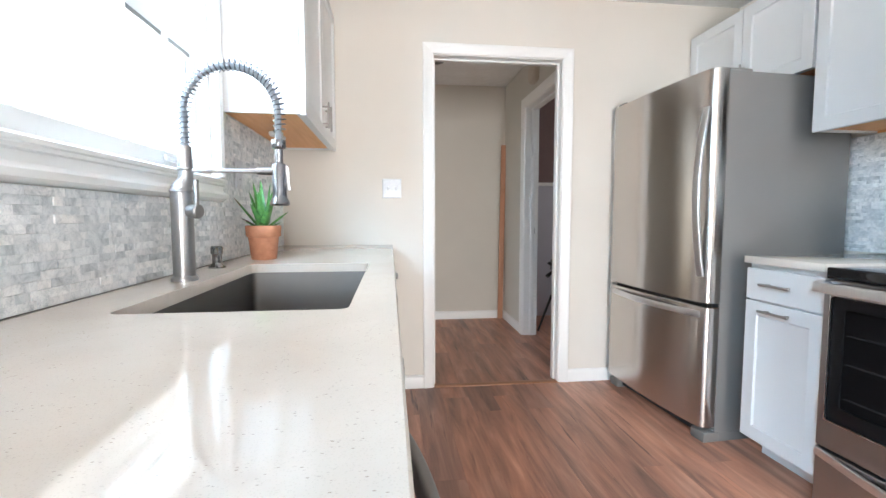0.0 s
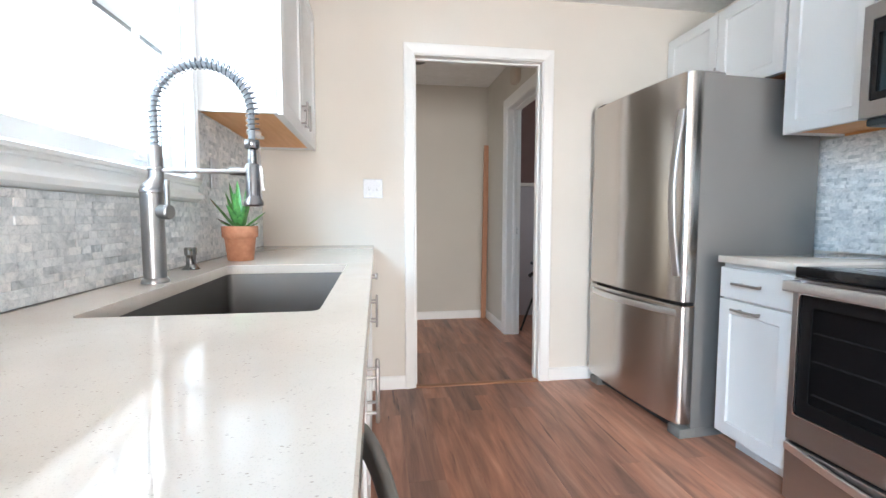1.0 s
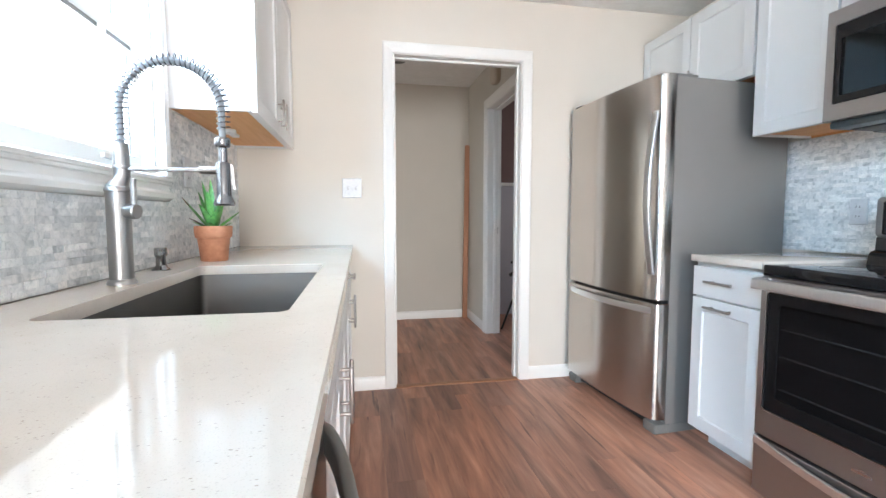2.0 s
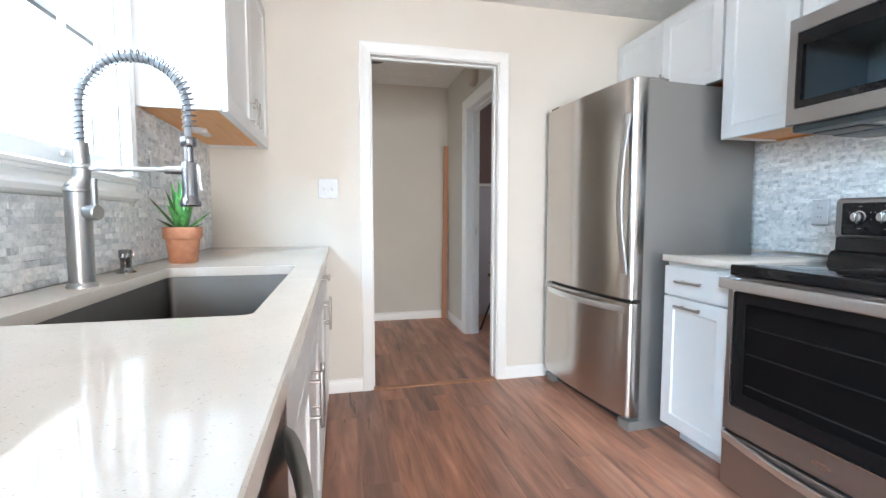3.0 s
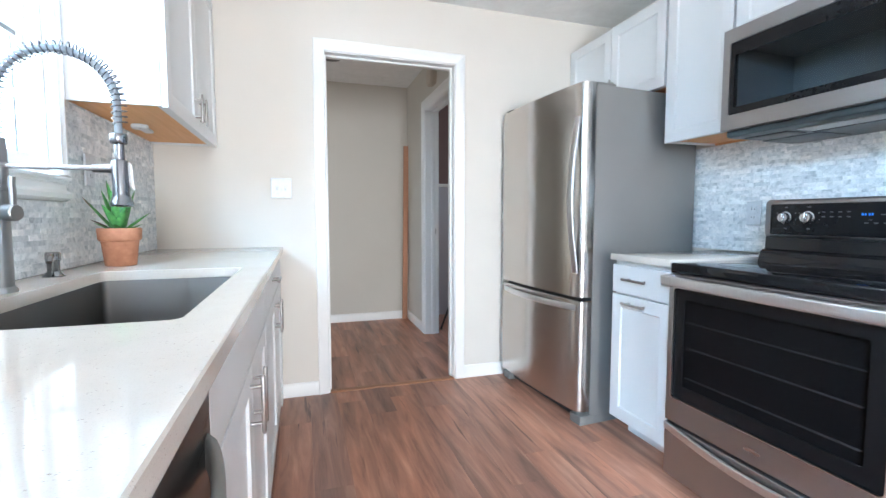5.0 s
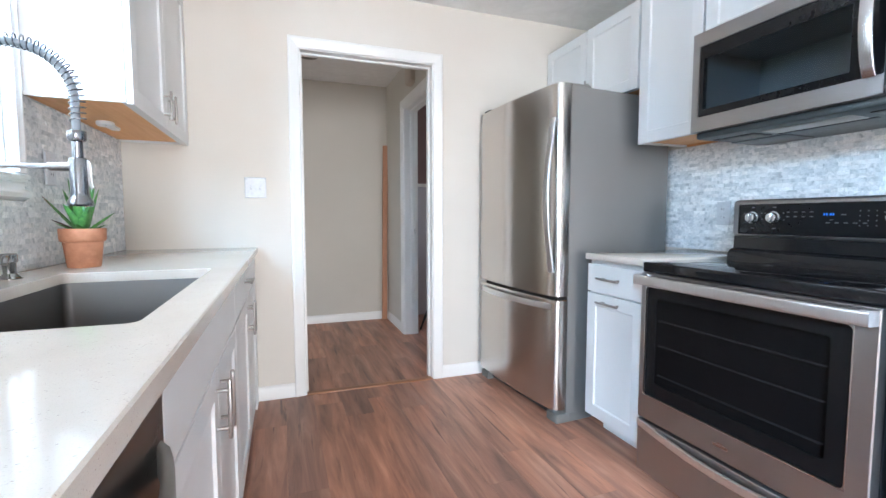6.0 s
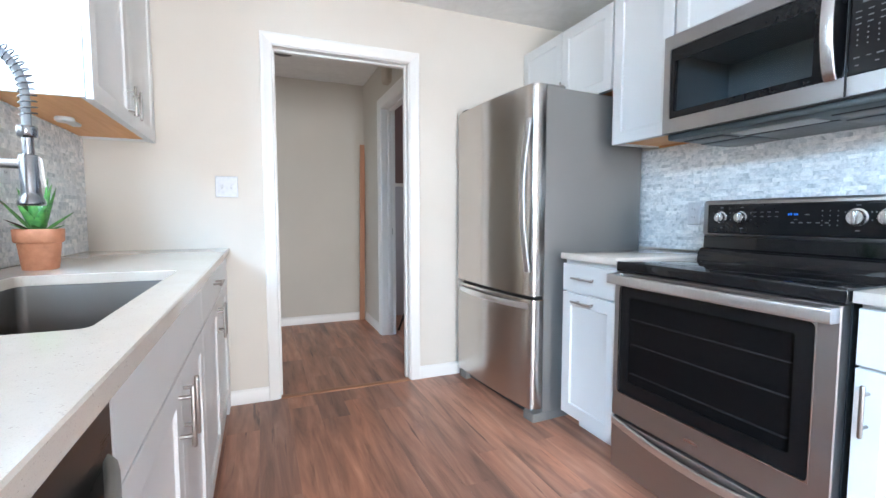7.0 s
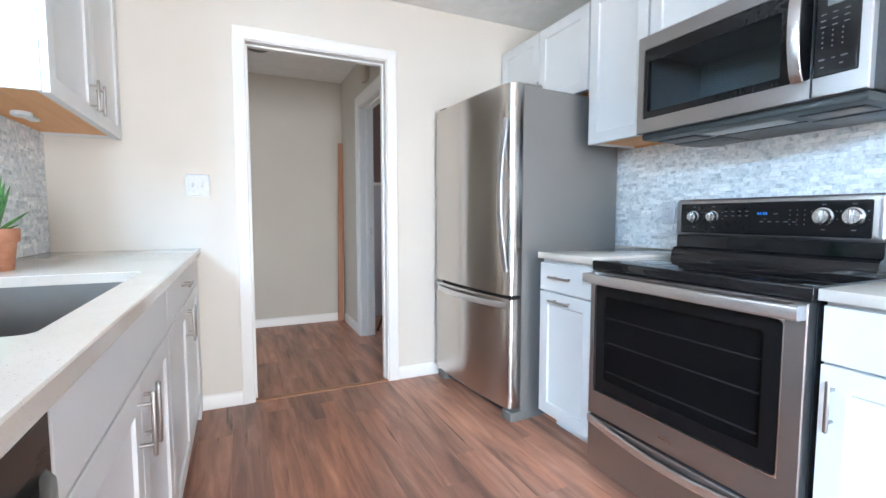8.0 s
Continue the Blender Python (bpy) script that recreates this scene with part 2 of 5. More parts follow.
def stone_material(name, islands, tones):
    m, t, b = material(name)
    if islands:
        rnd = t.nodes.new("ShaderNodeNewGeometry").outputs["Random Per Island"]
    else:
        rnd = t.nodes.new("ShaderNodeObjectInfo").outputs["Random"]
    comb = t.nodes.new("ShaderNodeCombineXYZ")
    for k in range(3):
        t.links.new(rnd, comb.inputs[k])
    far = t.nodes.new("ShaderNodeVectorMath")
    far.operation = "SCALE"
    far.inputs["Scale"].default_value = 19.0
    t.links.new(comb.outputs[0], far.inputs[0])
    v = coords(t, (1, 1, 1), far.outputs[0])
    tone = ramp(t, rnd, tones)
    vein = ramp(t, noise_tex(t, v, 22, 4, 0.6, 1.1), [(0.32, (0.62, 0.645, 0.66)), (0.42, (0.84, 0.855, 0.86)), (0.53, (1.0, 1.0, 1.0)), (0.70, (1.12, 1.12, 1.11))])
    crack = ramp(t, noise_tex(t, v, 38, 3, 0.55, 2.2), [(0.47, (1, 1, 1)), (0.50, (0.80, 0.81, 0.83)), (0.53, (1, 1, 1))])
    t.links.new(mix(t, 1.0, mix(t, 1.0, tone, vein, "MULTIPLY"), crack, "MULTIPLY"), b.inputs["Base Color"])
    b.inputs["Roughness"].default_value = 0.7
    b.inputs["Specular IOR Level"].default_value = 0.3
    bump(t, b, noise_tex(t, v, 70, 4, 0.6), 0.4, 0.003)
    return m


def wood_material(name, dark, light, along, rough=0.5):
    m, t, b = material(name)
    g = noise_tex(t, coords(t, along), 1.0, 5, 0.6, 0.6)
    t.links.new(ramp(t, g, [(0.3, dark), (0.7, light)]), b.inputs["Base Color"])
    b.inputs["Roughness"].default_value = rough
    bump(t, b, g, 0.15, 0.0005)
    return m


def terracotta_material():
    m, t, b = material("terracotta_clay")
    v = coords(t, (1, 1, 1))
    g = noise_tex(t, v, 40, 5)
    t.links.new(ramp(t, g, [(0.3, (0.40, 0.165, 0.085)), (0.7, (0.52, 0.235, 0.13))]), b.inputs["Base Color"])
    b.inputs["Roughness"].default_value = 0.8
    bump(t, b, noise_tex(t, v, 300, 3), 0.3, 0.0005)
    return m


def leaf_material(name, dark, light):
    m, t, b = material(name)
    v = coords(t, (1, 1, 1))
    t.links.new(ramp(t, noise_tex(t, v, 55, 4), [(0.3, dark), (0.7, light)]), b.inputs["Base Color"])
    b.inputs["Roughness"].default_value = 0.4
    b.inputs["Subsurface Weight"].default_value = 0.08
    b.inputs["Subsurface Radius"].default_value = (0.004, 0.006, 0.002)
    bump(t, b, noise_tex(t, v, 220, 3), 0.25, 0.0006)
    return m


CEILING = ceiling_material()
QUARTZ = quartz_material()
PLANK = plank_material()
GREYS = [(0.0, (0.64, 0.66, 0.67)), (0.2, (0.75, 0.765, 0.77)), (0.6, (0.81, 0.815, 0.815)), (0.85, (0.85, 0.848, 0.84)), (1.0, (0.89, 0.875, 0.86))]
# same marble, lightened for the extra light on raised chips
RAISED_TONES = [(0.0, (0.86, 0.87, 0.87)), (0.6, (0.94, 0.945, 0.94)), (1.0, (0.98, 0.96, 0.94))]
STONE = stone_material("grey_split_marble", False, GREYS)
STONE_RAISED = stone_material("lit_split_marble", False, RAISED_TONES)
STONE_JOINED = stone_material("grey_split_marble_joined", True, GREYS)
STONE_RAISED_JOINED = stone_material("lit_split_marble_joined", True, RAISED_TONES)
GROUT = paint("grey_grout", (0.74, 0.74, 0.74), 0.9, 0.1, 200, 0.4)
MAPLE = wood_material("natural_maple_veneer", (0.72, 0.33, 0.11), (0.84, 0.44, 0.18), (60, 3, 60))
PINE = wood_material("raw_pine_board", (0.42, 0.20, 0.11), (0.55, 0.29, 0.17), (60, 60, 3), 0.6)
STRIP = wood_material("oak_threshold_wood", (0.25, 0.11, 0.05), (0.40, 0.19, 0.10), (3, 60, 60), 0.4)
TERRACOTTA = terracotta_material()
LEAF = leaf_material("green_succulent_leaf", (0.03, 0.115, 0.028), (0.13, 0.33, 0.075))
LEAF_DRY = leaf_material("dry_reddish_leaf", (0.16, 0.05, 0.03), (0.35, 0.15, 0.08))
LEAF_DARK = leaf_material("dead_dark_leaf", (0.025, 0.014, 0.014), (0.11, 0.04, 0.03))
SUBFLOOR = paint("dark_floor_joint", (0.10, 0.06, 0.045), 0.8, 0.1, 200, 0.3)


# ---- mesh helpers ----
def root_of(ob):
    while ob.parent:
        ob = ob.parent
    return ob


def thing(name, at, label, category, group=""):
    e = new(name)
    e.empty_display_size = 0.05
    e.location = at
    return tagged(e, label, category, group)


def shaded(me, angle=35):
    bm = bmesh.new()
    bm.from_mesh(me)
    for f in bm.faces:
        f.smooth = True
    for e in bm.edges:
        e.smooth = len(e.link_faces) == 2 and e.calc_face_angle(0) < radians(angle)
    bm.to_mesh(me)
    bm.free()


def part(name, bm, mat, parent=None, label=""):
    """Links a bmesh in world places as one mesh object under a thing or a part."""
    if parent is not None:
        bmesh.ops.translate(bm, verts=bm.verts, vec=-root_of(parent).location)
    me = bpy.data.meshes.new(name)
    bm.to_mesh(me)
    bm.free()
    shaded(me)
    me.materials.append(mat)
    ob = new(name, me)
    ob.parent = parent
    if label:
        tagged(ob, label)
    return ob


def single(name, bm, mat, label, category, group="", kind="", at=None):
    """A thing of one mesh, with its origin at a place."""
    if at is not None:
        bmesh.ops.translate(bm, verts=bm.verts, vec=-Vector(at))
    me = bpy.data.meshes.new(name)
    bm.to_mesh(me)
    bm.free()
    shaded(me)
    me.materials.append(mat)
    ob = new(name, me)
    if at is not None:
        ob.location = at
    return tagged(ob, label, category, group, kind)


def structure(name, bm, mat, label):
    return single(name, bm, mat, label, "", "", "structure")


def box(lo, hi, bev=0.0, seg=2, bm=None):
    bm = bm or bmesh.new()
    lo, hi = Vector(lo), Vector(hi)
    m = Matrix.Translation((lo + hi) / 2) @ Matrix.Diagonal((*(hi - lo), 1))
    vs = bmesh.ops.create_cube(bm, size=1.0, matrix=m)["verts"]
    if bev:
        edges = {e for v in vs for e in v.link_edges}
        bmesh.ops.bevel(bm, geom=list(edges), offset=bev, segments=seg, affect="EDGES", profile=0.5)
    return bm


def rod(p0, p1, r0, r1=None, seg=20, bm=None, caps=True):
    bm = bm or bmesh.new()
    p0, p1 = Vector(p0), Vector(p1)
    d = p1 - p0
    m = Matrix.Translation((p0 + p1) / 2) @ d.to_track_quat("Z", "Y").to_matrix().to_4x4()
    bmesh.ops.create_cone(bm, cap_ends=caps, segments=seg, radius1=r0, radius2=r0 if r1 is None else r1, depth=d.length, matrix=m)
    return bm


def lathe(profile, centre, seg=32, bm=None, axis=None):
    """Turns (radius, height) pairs about an upright axis, or one given."""
    bm = bm or bmesh.new()
    turn = Vector(axis).to_track_quat("Z", "Y").to_matrix() if axis else Matrix.Identity(3)
    c = Vector(centre)
    rings = []
    for r, z in profile:
        if r < 1e-6:
            rings.append([bm.verts.new(c + turn @ Vector((0, 0, z)))])
        else:
            rings.append([bm.verts.new(c + turn @ Vector((r * math.cos(a), r * math.sin(a), z))) for a in (2 * math.pi * i / seg for i in range(seg))])
    for a, b in zip(rings, rings[1:]):
        for i in range(seg):
            j = (i + 1) % seg
            if len(a) == 1 and len(b) > 1:
                bm.faces.new((a[0], b[j], b[i]))
            elif len(b) == 1 and len(a) > 1:
                bm.faces.new((a[i], a[j], b[0]))
            elif len(a) > 1:
                bm.faces.new((a[i], a[j], b[j], b[i]))
    bmesh.ops.recalc_face_normals(bm, faces=bm.faces)
    return bm


def sweep(points, section, up=(0, 0, 1), bm=None):
    """Carries a closed section of (side, up) offsets along a line of points."""
    bm = bm or bmesh.new()
    pts = [Vector(p) for p in points]
    rings = []
    ref = Vector(up)
    for i, p in enumerate(pts):
        d = (pts[min(i + 1, len(pts) - 1)] - pts[max(i - 1, 0)]).normalized()
        side = d.cross(ref).normalized()
        top = side.cross(d).normalized()
        rings.append([bm.verts.new(p + side * u + top * v) for u, v in section])
    n = len(section)
    for a, b in zip(rings, rings[1:]):
        for i in range(n):
            j = (i + 1) % n
            bm.faces.new((a[i], a[j], b[j], b[i]))
    bm.faces.new(rings[0][::-1])
    bm.faces.new(rings[-1])
    bmesh.ops.recalc_face_normals(bm, faces=bm.faces)
    return bm


def circle(r, n=12):
    return [(r * math.cos(2 * math.pi * i / n), r * math.sin(2 * math.pi * i / n)) for i in range(n)]


def oblong(w, h, r=0.003, n=4):
    """A rounded rectangle, w by h."""
    out = []
    for cx, cy, a0 in ((w / 2 - r, h / 2 - r, 0), (-w / 2 + r, h / 2 - r, 90), (-w / 2 + r, -h / 2 + r, 180), (w / 2 - r, -h / 2 + r, 270)):
        for k in range(n + 1):
            a = radians(a0 + 90 * k / n)
            out.append((cx + r * math.cos(a), cy + r * math.sin(a)))
    return out


class Face:
    """A flat front: origin, the way along it, and its outward normal; z is up."""

    def __init__(self, origin, along, out):
        self.o, self.u, self.n = Vector(origin), Vector(along), Vector(out)

    def at(self, u, v, d):
        return self.o + self.u * u + Vector((0, 0, v)) - self.n * d


def stepped_panel(face, u0, v0, u1, v1, loops, bm=None, corner=None):
    """A slab whose front steps in by (inset, depth) loops, from its back edge to the middle."""
    bm = bm or bmesh.new()
    rings = []
    for k, (inset, depth) in enumerate(loops):
        a, b, c, d = u0 + inset, v0 + inset, u1 - inset, v1 - inset
        if corner:
            r = max(0.002, corner - inset)
            pts = [((a + c) / 2 + x, (b + d) / 2 + y) for x, y in oblong(c - a, d - b, r, 5)]
        else:
            pts = [(a, b), (c, b), (c, d), (a, d)]
        rings.append([bm.verts.new(face.at(x, y, depth)) for x, y in pts])
    n = len(rings[0])
    for a, b in zip(rings, rings[1:]):
        for i in range(n):
            j = (i + 1) % n
            bm.faces.new((a[i], a[j], b[j], b[i]))
    bm.faces.new(rings[-1])
    bm.faces.new(rings[0][::-1])
    bmesh.ops.recalc_face_normals(bm, faces=bm.faces)
    return bm


def shaker(face, u0, v0, u1, v1, t=0.02, rail=0.058):
    return stepped_panel(face, u0, v0, u1, v1, [(0, t), (0, 0.0015), (0.0015, 0), (rail, 0), (rail + 0.004, 0.007), (rail + 0.006, 0.008)])


def slab(face, u0, v0, u1, v1, t=0.02):
    return stepped_panel(face, u0, v0, u1, v1, [(0, t), (0, 0.0015), (0.0015, 0), (0.012, 0)])


def bar_pull(face, u, v, length, upright, out=0.028):
    """A bar pull: round rod on two posts."""
    bm = bmesh.new()
    h = length / 2
    ends = [(u, v - h), (u, v + h)] if upright else [(u - h, v), (u + h, v)]
    posts = [(u, v - h * 0.62), (u, v + h * 0.62)] if upright else [(u - h * 0.62, v), (u + h * 0.62, v)]
    a, b = face.at(*ends[0], -out), face.at(*ends[1], -out)
    n, r = (b - a).length, 0.0056
    lathe([(0, 0), (r * 0.5, 0.0008), (r * 0.85, 0.0028), (r, 0.0060), (r, n - 0.0060), (r * 0.85, n - 0.0028), (r * 0.5, n - 0.0008), (0, n)], a, 16, bm, tuple(b - a))
    for p in posts:
        rod(face.at(*p, 0.0), face.at(*p, -out), 0.0042, seg=12, bm=bm)
    return bm


def span(face, u0, v0, d0, u1, v1, d1, bev=0.0, bm=None):
    """A box between two places on a face (d: depth behind the front)."""
    bm = bm or bmesh.new()
    m = Matrix.Identity(4)
    for k, col in enumerate((face.u * (u1 - u0), face.n * abs(d1 - d0), Vector((0, 0, v1 - v0)))):
        m.col[k][:3] = col
    m.translation = face.at((u0 + u1) / 2, (v0 + v1) / 2, (d0 + d1) / 2)
    vs = bmesh.ops.create_cube(bm, size=1.0, matrix=m)["verts"]
    if bev:
        bmesh.ops.bevel(bm, geom=list({e for v in vs for e in v.link_edges}), offset=bev, segments=2, affect="EDGES", profile=0.5)
    bmesh.ops.recalc_face_normals(bm, faces=bm.faces)
    return bm


def outer_sheet(lo, hi):
    """The outer skin of a pane set in a frame: its front and edges, open at the back."""
    bm = box(lo, hi)
    bm.normal_update()
    bmesh.ops.delete(bm, geom=[f for f in bm.faces if f.normal.x > 0.9], context="FACES_ONLY")
    return bm


def bars(face, rows, d=-0.0006):
    """Small printed marks: (u, v, width, height)."""
    bm = bmesh.new()
    for u, v, w, h in rows:
        span(face, u - w / 2, v - h / 2, d, u + w / 2, v + h / 2, 0.0003, bm=bm)
    return bm


# ---- the shell of the room ----
RIGHT, NORTH, SOUTH, TOP = 2.87, 3.0, -5.0, 2.40
bm = box((-0.14, -0.45, 0), (0, 3.12, 1.205))
box((-0.14, -0.45, 2.15), (0, 3.12, TOP), bm=bm)
box((-0.14, -0.45, 1.205), (0, 0.95, 2.15), bm=bm)
# the wall south of here is out of view, its opening assumed for the blue lamp
box((-0.14, SOUTH, 0), (0, -2.15, TOP), bm=bm)
box((-0.14, -2.15, 2.06), (0, -0.45, TOP), bm=bm)
box((-0.14, 1.99, 1.205), (0, 3.12, 2.15), bm=bm)
structure("wall_west", bm, WALL, "beige painted kitchen wall with a window over the sink and an unseen opening assumed behind")
bm = box((0, 3.0, 0), (0.882, 3.12, TOP))
box((1.715, 3.0, 0), (RIGHT, 3.12, TOP), bm=bm)
box((0.882, 3.0, 2.047), (1.715, 3.12, TOP), bm=bm)
structure("wall_north", bm, WALL, "beige painted kitchen wall with an open doorway")
structure("wall_east", box((RIGHT, SOUTH, 0), (RIGHT + 0.14, 3.12, TOP)), WALL, "beige painted wall behind the range")
# unseen wall; its opening is added to let the rear fill lamp in
bm = box((-0.14, SOUTH - 0.14, 0), (0.54, SOUTH, TOP))
box((1.66, SOUTH - 0.14, 0), (RIGHT + 0.14, SOUTH, TOP), bm=bm)
box((0.54, SOUTH - 0.14, 2.08), (1.66, SOUTH, TOP), bm=bm)
structure("wall_south", bm, WALL, "plain unseen beige wall with an opening added for the rear fill lamp")
structure("ceiling_kitchen", box((-0.14, SOUTH - 0.14, TOP), (RIGHT + 0.14, 3.12, TOP + 0.1)), CEILING, "white ceiling with a stippled texture")
floor = structure("floor", box((-0.6, SOUTH - 0.14, -0.1), (3.5, 5.0, -0.006)), SUBFLOOR, "brown wood plank floor running through the doorway")

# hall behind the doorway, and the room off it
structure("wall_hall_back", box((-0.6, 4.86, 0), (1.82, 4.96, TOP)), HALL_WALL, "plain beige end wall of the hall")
# out of view; the opening only lets the added hall lamp in
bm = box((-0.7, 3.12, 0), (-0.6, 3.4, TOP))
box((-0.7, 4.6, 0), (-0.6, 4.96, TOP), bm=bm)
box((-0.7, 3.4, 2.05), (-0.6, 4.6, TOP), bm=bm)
structure("wall_hall_left", bm, HALL_WALL, "plain beige hall wall out of view, with an opening added for the hall fill lamp")
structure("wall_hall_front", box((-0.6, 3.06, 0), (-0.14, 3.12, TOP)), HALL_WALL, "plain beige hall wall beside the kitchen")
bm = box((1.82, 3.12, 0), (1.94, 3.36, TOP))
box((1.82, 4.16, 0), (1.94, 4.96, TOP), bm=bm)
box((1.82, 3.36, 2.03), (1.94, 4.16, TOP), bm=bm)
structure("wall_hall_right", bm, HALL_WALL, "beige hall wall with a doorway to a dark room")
structure("ceiling_hall", box((-0.7, 3.12, TOP), (3.5, 4.99, TOP + 0.1)), CEILING, "white hall ceiling")
bm = box((1.94, 4.90, 0), (3.4, 4.99, 1.395))
structure("wall_room_lower", bm, LILAC, "pale lilac lower wall of a dark room")
bm = box((1.94, 4.90, 1.395), (3.4, 4.99, TOP))
box((3.4, 3.12, 0), (3.5, 4.99, TOP), bm=bm)
box((RIGHT + 0.14, 3.02, 0), (3.5, 3.12, TOP), bm=bm)
structure("wall_room_upper", bm, DARK_ROOM, "plum brown walls of a dark room")
structure("trim_chair_rail", box((1.94, 4.876, 1.395), (3.4, 4.90, 1.43), 0.004), TRIM, "white chair rail in the dark room")


# ---- trim ----
BASE = [(0, 0), (0.013, 0), (0.013, 0.062), (0.010, 0.070), (0.006, 0.078), (0, 0.082)]


def moulding(profile, p0, p1, out, bm=None):
    """A profile of (out, up) carried straight from p0 to p1."""
    bm = bm or bmesh.new()
    o = Vector(out)
    rings = [[bm.verts.new(Vector(p) + o * a + Vector((0, 0, b))) for a, b in profile] for p in (p0, p1)]
    n = len(profile)
    for i in range(n):
        j = (i + 1) % n
        bm.faces.new((rings[0][i], rings[0][j], rings[1][j], rings[1][i]))
    bm.faces.new(rings[0][::-1])
    bm.faces.new(rings[1])
    bmesh.ops.recalc_face_normals(bm, faces=bm.faces)
    return bm


for p0, p1, out in (
    ((0.60, 3.0, 0), (0.832, 3.0, 0), (0, -1, 0)),
    ((1.765, 3.0, 0), (RIGHT, 3.0, 0), (0, -1, 0)),
    ((-0.6, 4.86, 0), (1.82, 4.86, 0), (0, -1, 0)),
    ((1.82, 4.255, 0), (1.82, 4.847, 0), (-1, 0, 0)),
    ((1.82, 3.12, 0), (1.82, 3.27, 0), (-1, 0, 0)),
    ((RIGHT, SOUTH, 0), (RIGHT, 0.26, 0), (-1, 0, 0)),
    ((0, SOUTH, 0), (0, -2.15, 0), (1, 0, 0)),
    ((0, -0.45, 0), (0, 0.25, 0), (1, 0, 0)),
):
    structure("baseboard", moulding(BASE, p0, p1, out), TRIM, "white painted baseboard with an eased top edge")


def casing(face, line, prof, mat, parent, names):
    """Casing boards with mitred corners; the line gives outer and inner (u, v) corners in turn."""
    for name, (o0, i0), (o1, i1) in zip(names, line, line[1:]):
        bm = bmesh.new()
        w = prof[-1][1]
        rings = [[bm.verts.new(face.at(o[0] + (i[0] - o[0]) * b / w, o[1] + (i[1] - o[1]) * b / w, -a)) for a, b in prof] for o, i in ((o0, i0), (o1, i1))]
        n = len(prof)
        for k in range(n):
            bm.faces.new((rings[0][k], rings[0][(k + 1) % n], rings[1][(k + 1) % n], rings[1][k]))
        bm.faces.new(rings[0][::-1])
        bm.faces.new(rings[1])
        bmesh.ops.recalc_face_normals(bm, faces=bm.faces)
        part(name, bm, mat, parent)


def door_frame(name, face, u0, u1, top, wall, label, cas=0.064):
    """Jamb boards, stops and casing round a doorway in a wall of that thickness."""
    t = 0.018
    head = structure(name, span(face, u0 - t, top, -0.001, u1 + t, top + t, wall + 0.001), TRIM, label)
    part("jamb", span(face, u0 - t, 0, -0.001, u0, top, wall + 0.001), TRIM, head)
    part("jamb", span(face, u1, 0, -0.001, u1 + t, top, wall + 0.001), TRIM, head)
    for a, b in ((u0, u0 + 0.011), (u1 - 0.011, u1)):
        part("door_stop", span(face, a, 0, wall * 0.42, b, top, wall * 0.72, 0.002), TRIM, head)
    part("door_stop", span(face, u0 + 0.011, top - 0.011, wall * 0.42, u1 - 0.011, top, wall * 0.72, 0.002), TRIM, head)
    prof = [(0, 0), (0.015, 0), (0.019, 0.004), (0.019, 0.014), (0.015, 0.021), (0.013, cas - 0.014), (0.009, cas - 0.004), (0, cas)]
    a, b, c, d, h = u0 - 0.004 - cas, u0 - 0.004, u1 + 0.004, u1 + 0.004 + cas, top + 0.004
    casing(face, [((a, 0), (b, 0)), ((a, h + cas), (b, h)), ((d, h + cas), (c, h)), ((d, 0), (c, 0))], prof, TRIM, head, ("casing",) * 3)
    return head


door_frame("door_1", Face((0, 3.0, 0), (1, 0, 0), (0, -1, 0)), 0.900, 1.697, 2.029, 0.12, "white painted door frame of the open kitchen doorway")
hall_frame = door_frame("door_2", Face((1.82, 0, 0), (0, 1, 0), (-1, 0, 0)), 3.378, 4.142, 2.012, 0.12, "white painted door frame in the hall", 0.085)
part("strike_plate", box((1.884, 4.139, 0.915), (1.914, 4.1422, 0.970)), STEEL_H, hall_frame, "worn metal strike plate")
structure("trim_threshold", box((0.900, 2.985, -0.003), (1.697, 3.035, 0.007), 0.003), STRIP, "reddish wooden threshold strip in the doorway")


# ---- window over the sink ----
WY0, WY1, WZ0, WZ1 = 0.95, 1.99, 1.205, 2.15
window = structure("window_1", box((-0.139, WY0, WZ1 - 0.02), (-0.001, WY1, WZ1 - 0.001)), VINYL, "white double hung window with grilles, blown out by daylight")
part("side_jamb", box((-0.139, WY1 - 0.02, WZ0 + 0.02), (-0.001, WY1 - 0.001, WZ1 - 0.02)), VINYL, window)
part("side_jamb", box((-0.139, WY0 + 0.001, WZ0 + 0.02), (-0.001, WY0 + 0.02, WZ1 - 0.02)), VINYL, window)
part("window_sill", box((-0.139, WY0 + 0.001, WZ0 - 0.004), (0.0, WY1 - 0.001, WZ0 + 0.002), 0.002), VINYL, window)
CASE = [(0, 0), (0.014, 0.002), (0.026, 0.010), (0.028, 0.024), (0.024, 0.030), (0.014, 0.036), (0.012, 0.046), (0.012, 0.056), (0.020, 0.059), (0.022, 0.066), (0.028, 0.069), (0.030, 0.078), (0.022, 0.084), (0, 0.086)]
part("apron_casing", moulding(CASE, (0, WY0 - 0.085, 1.121), (0, 2.049, 1.121), (1, 0, 0)), VINYL, window)


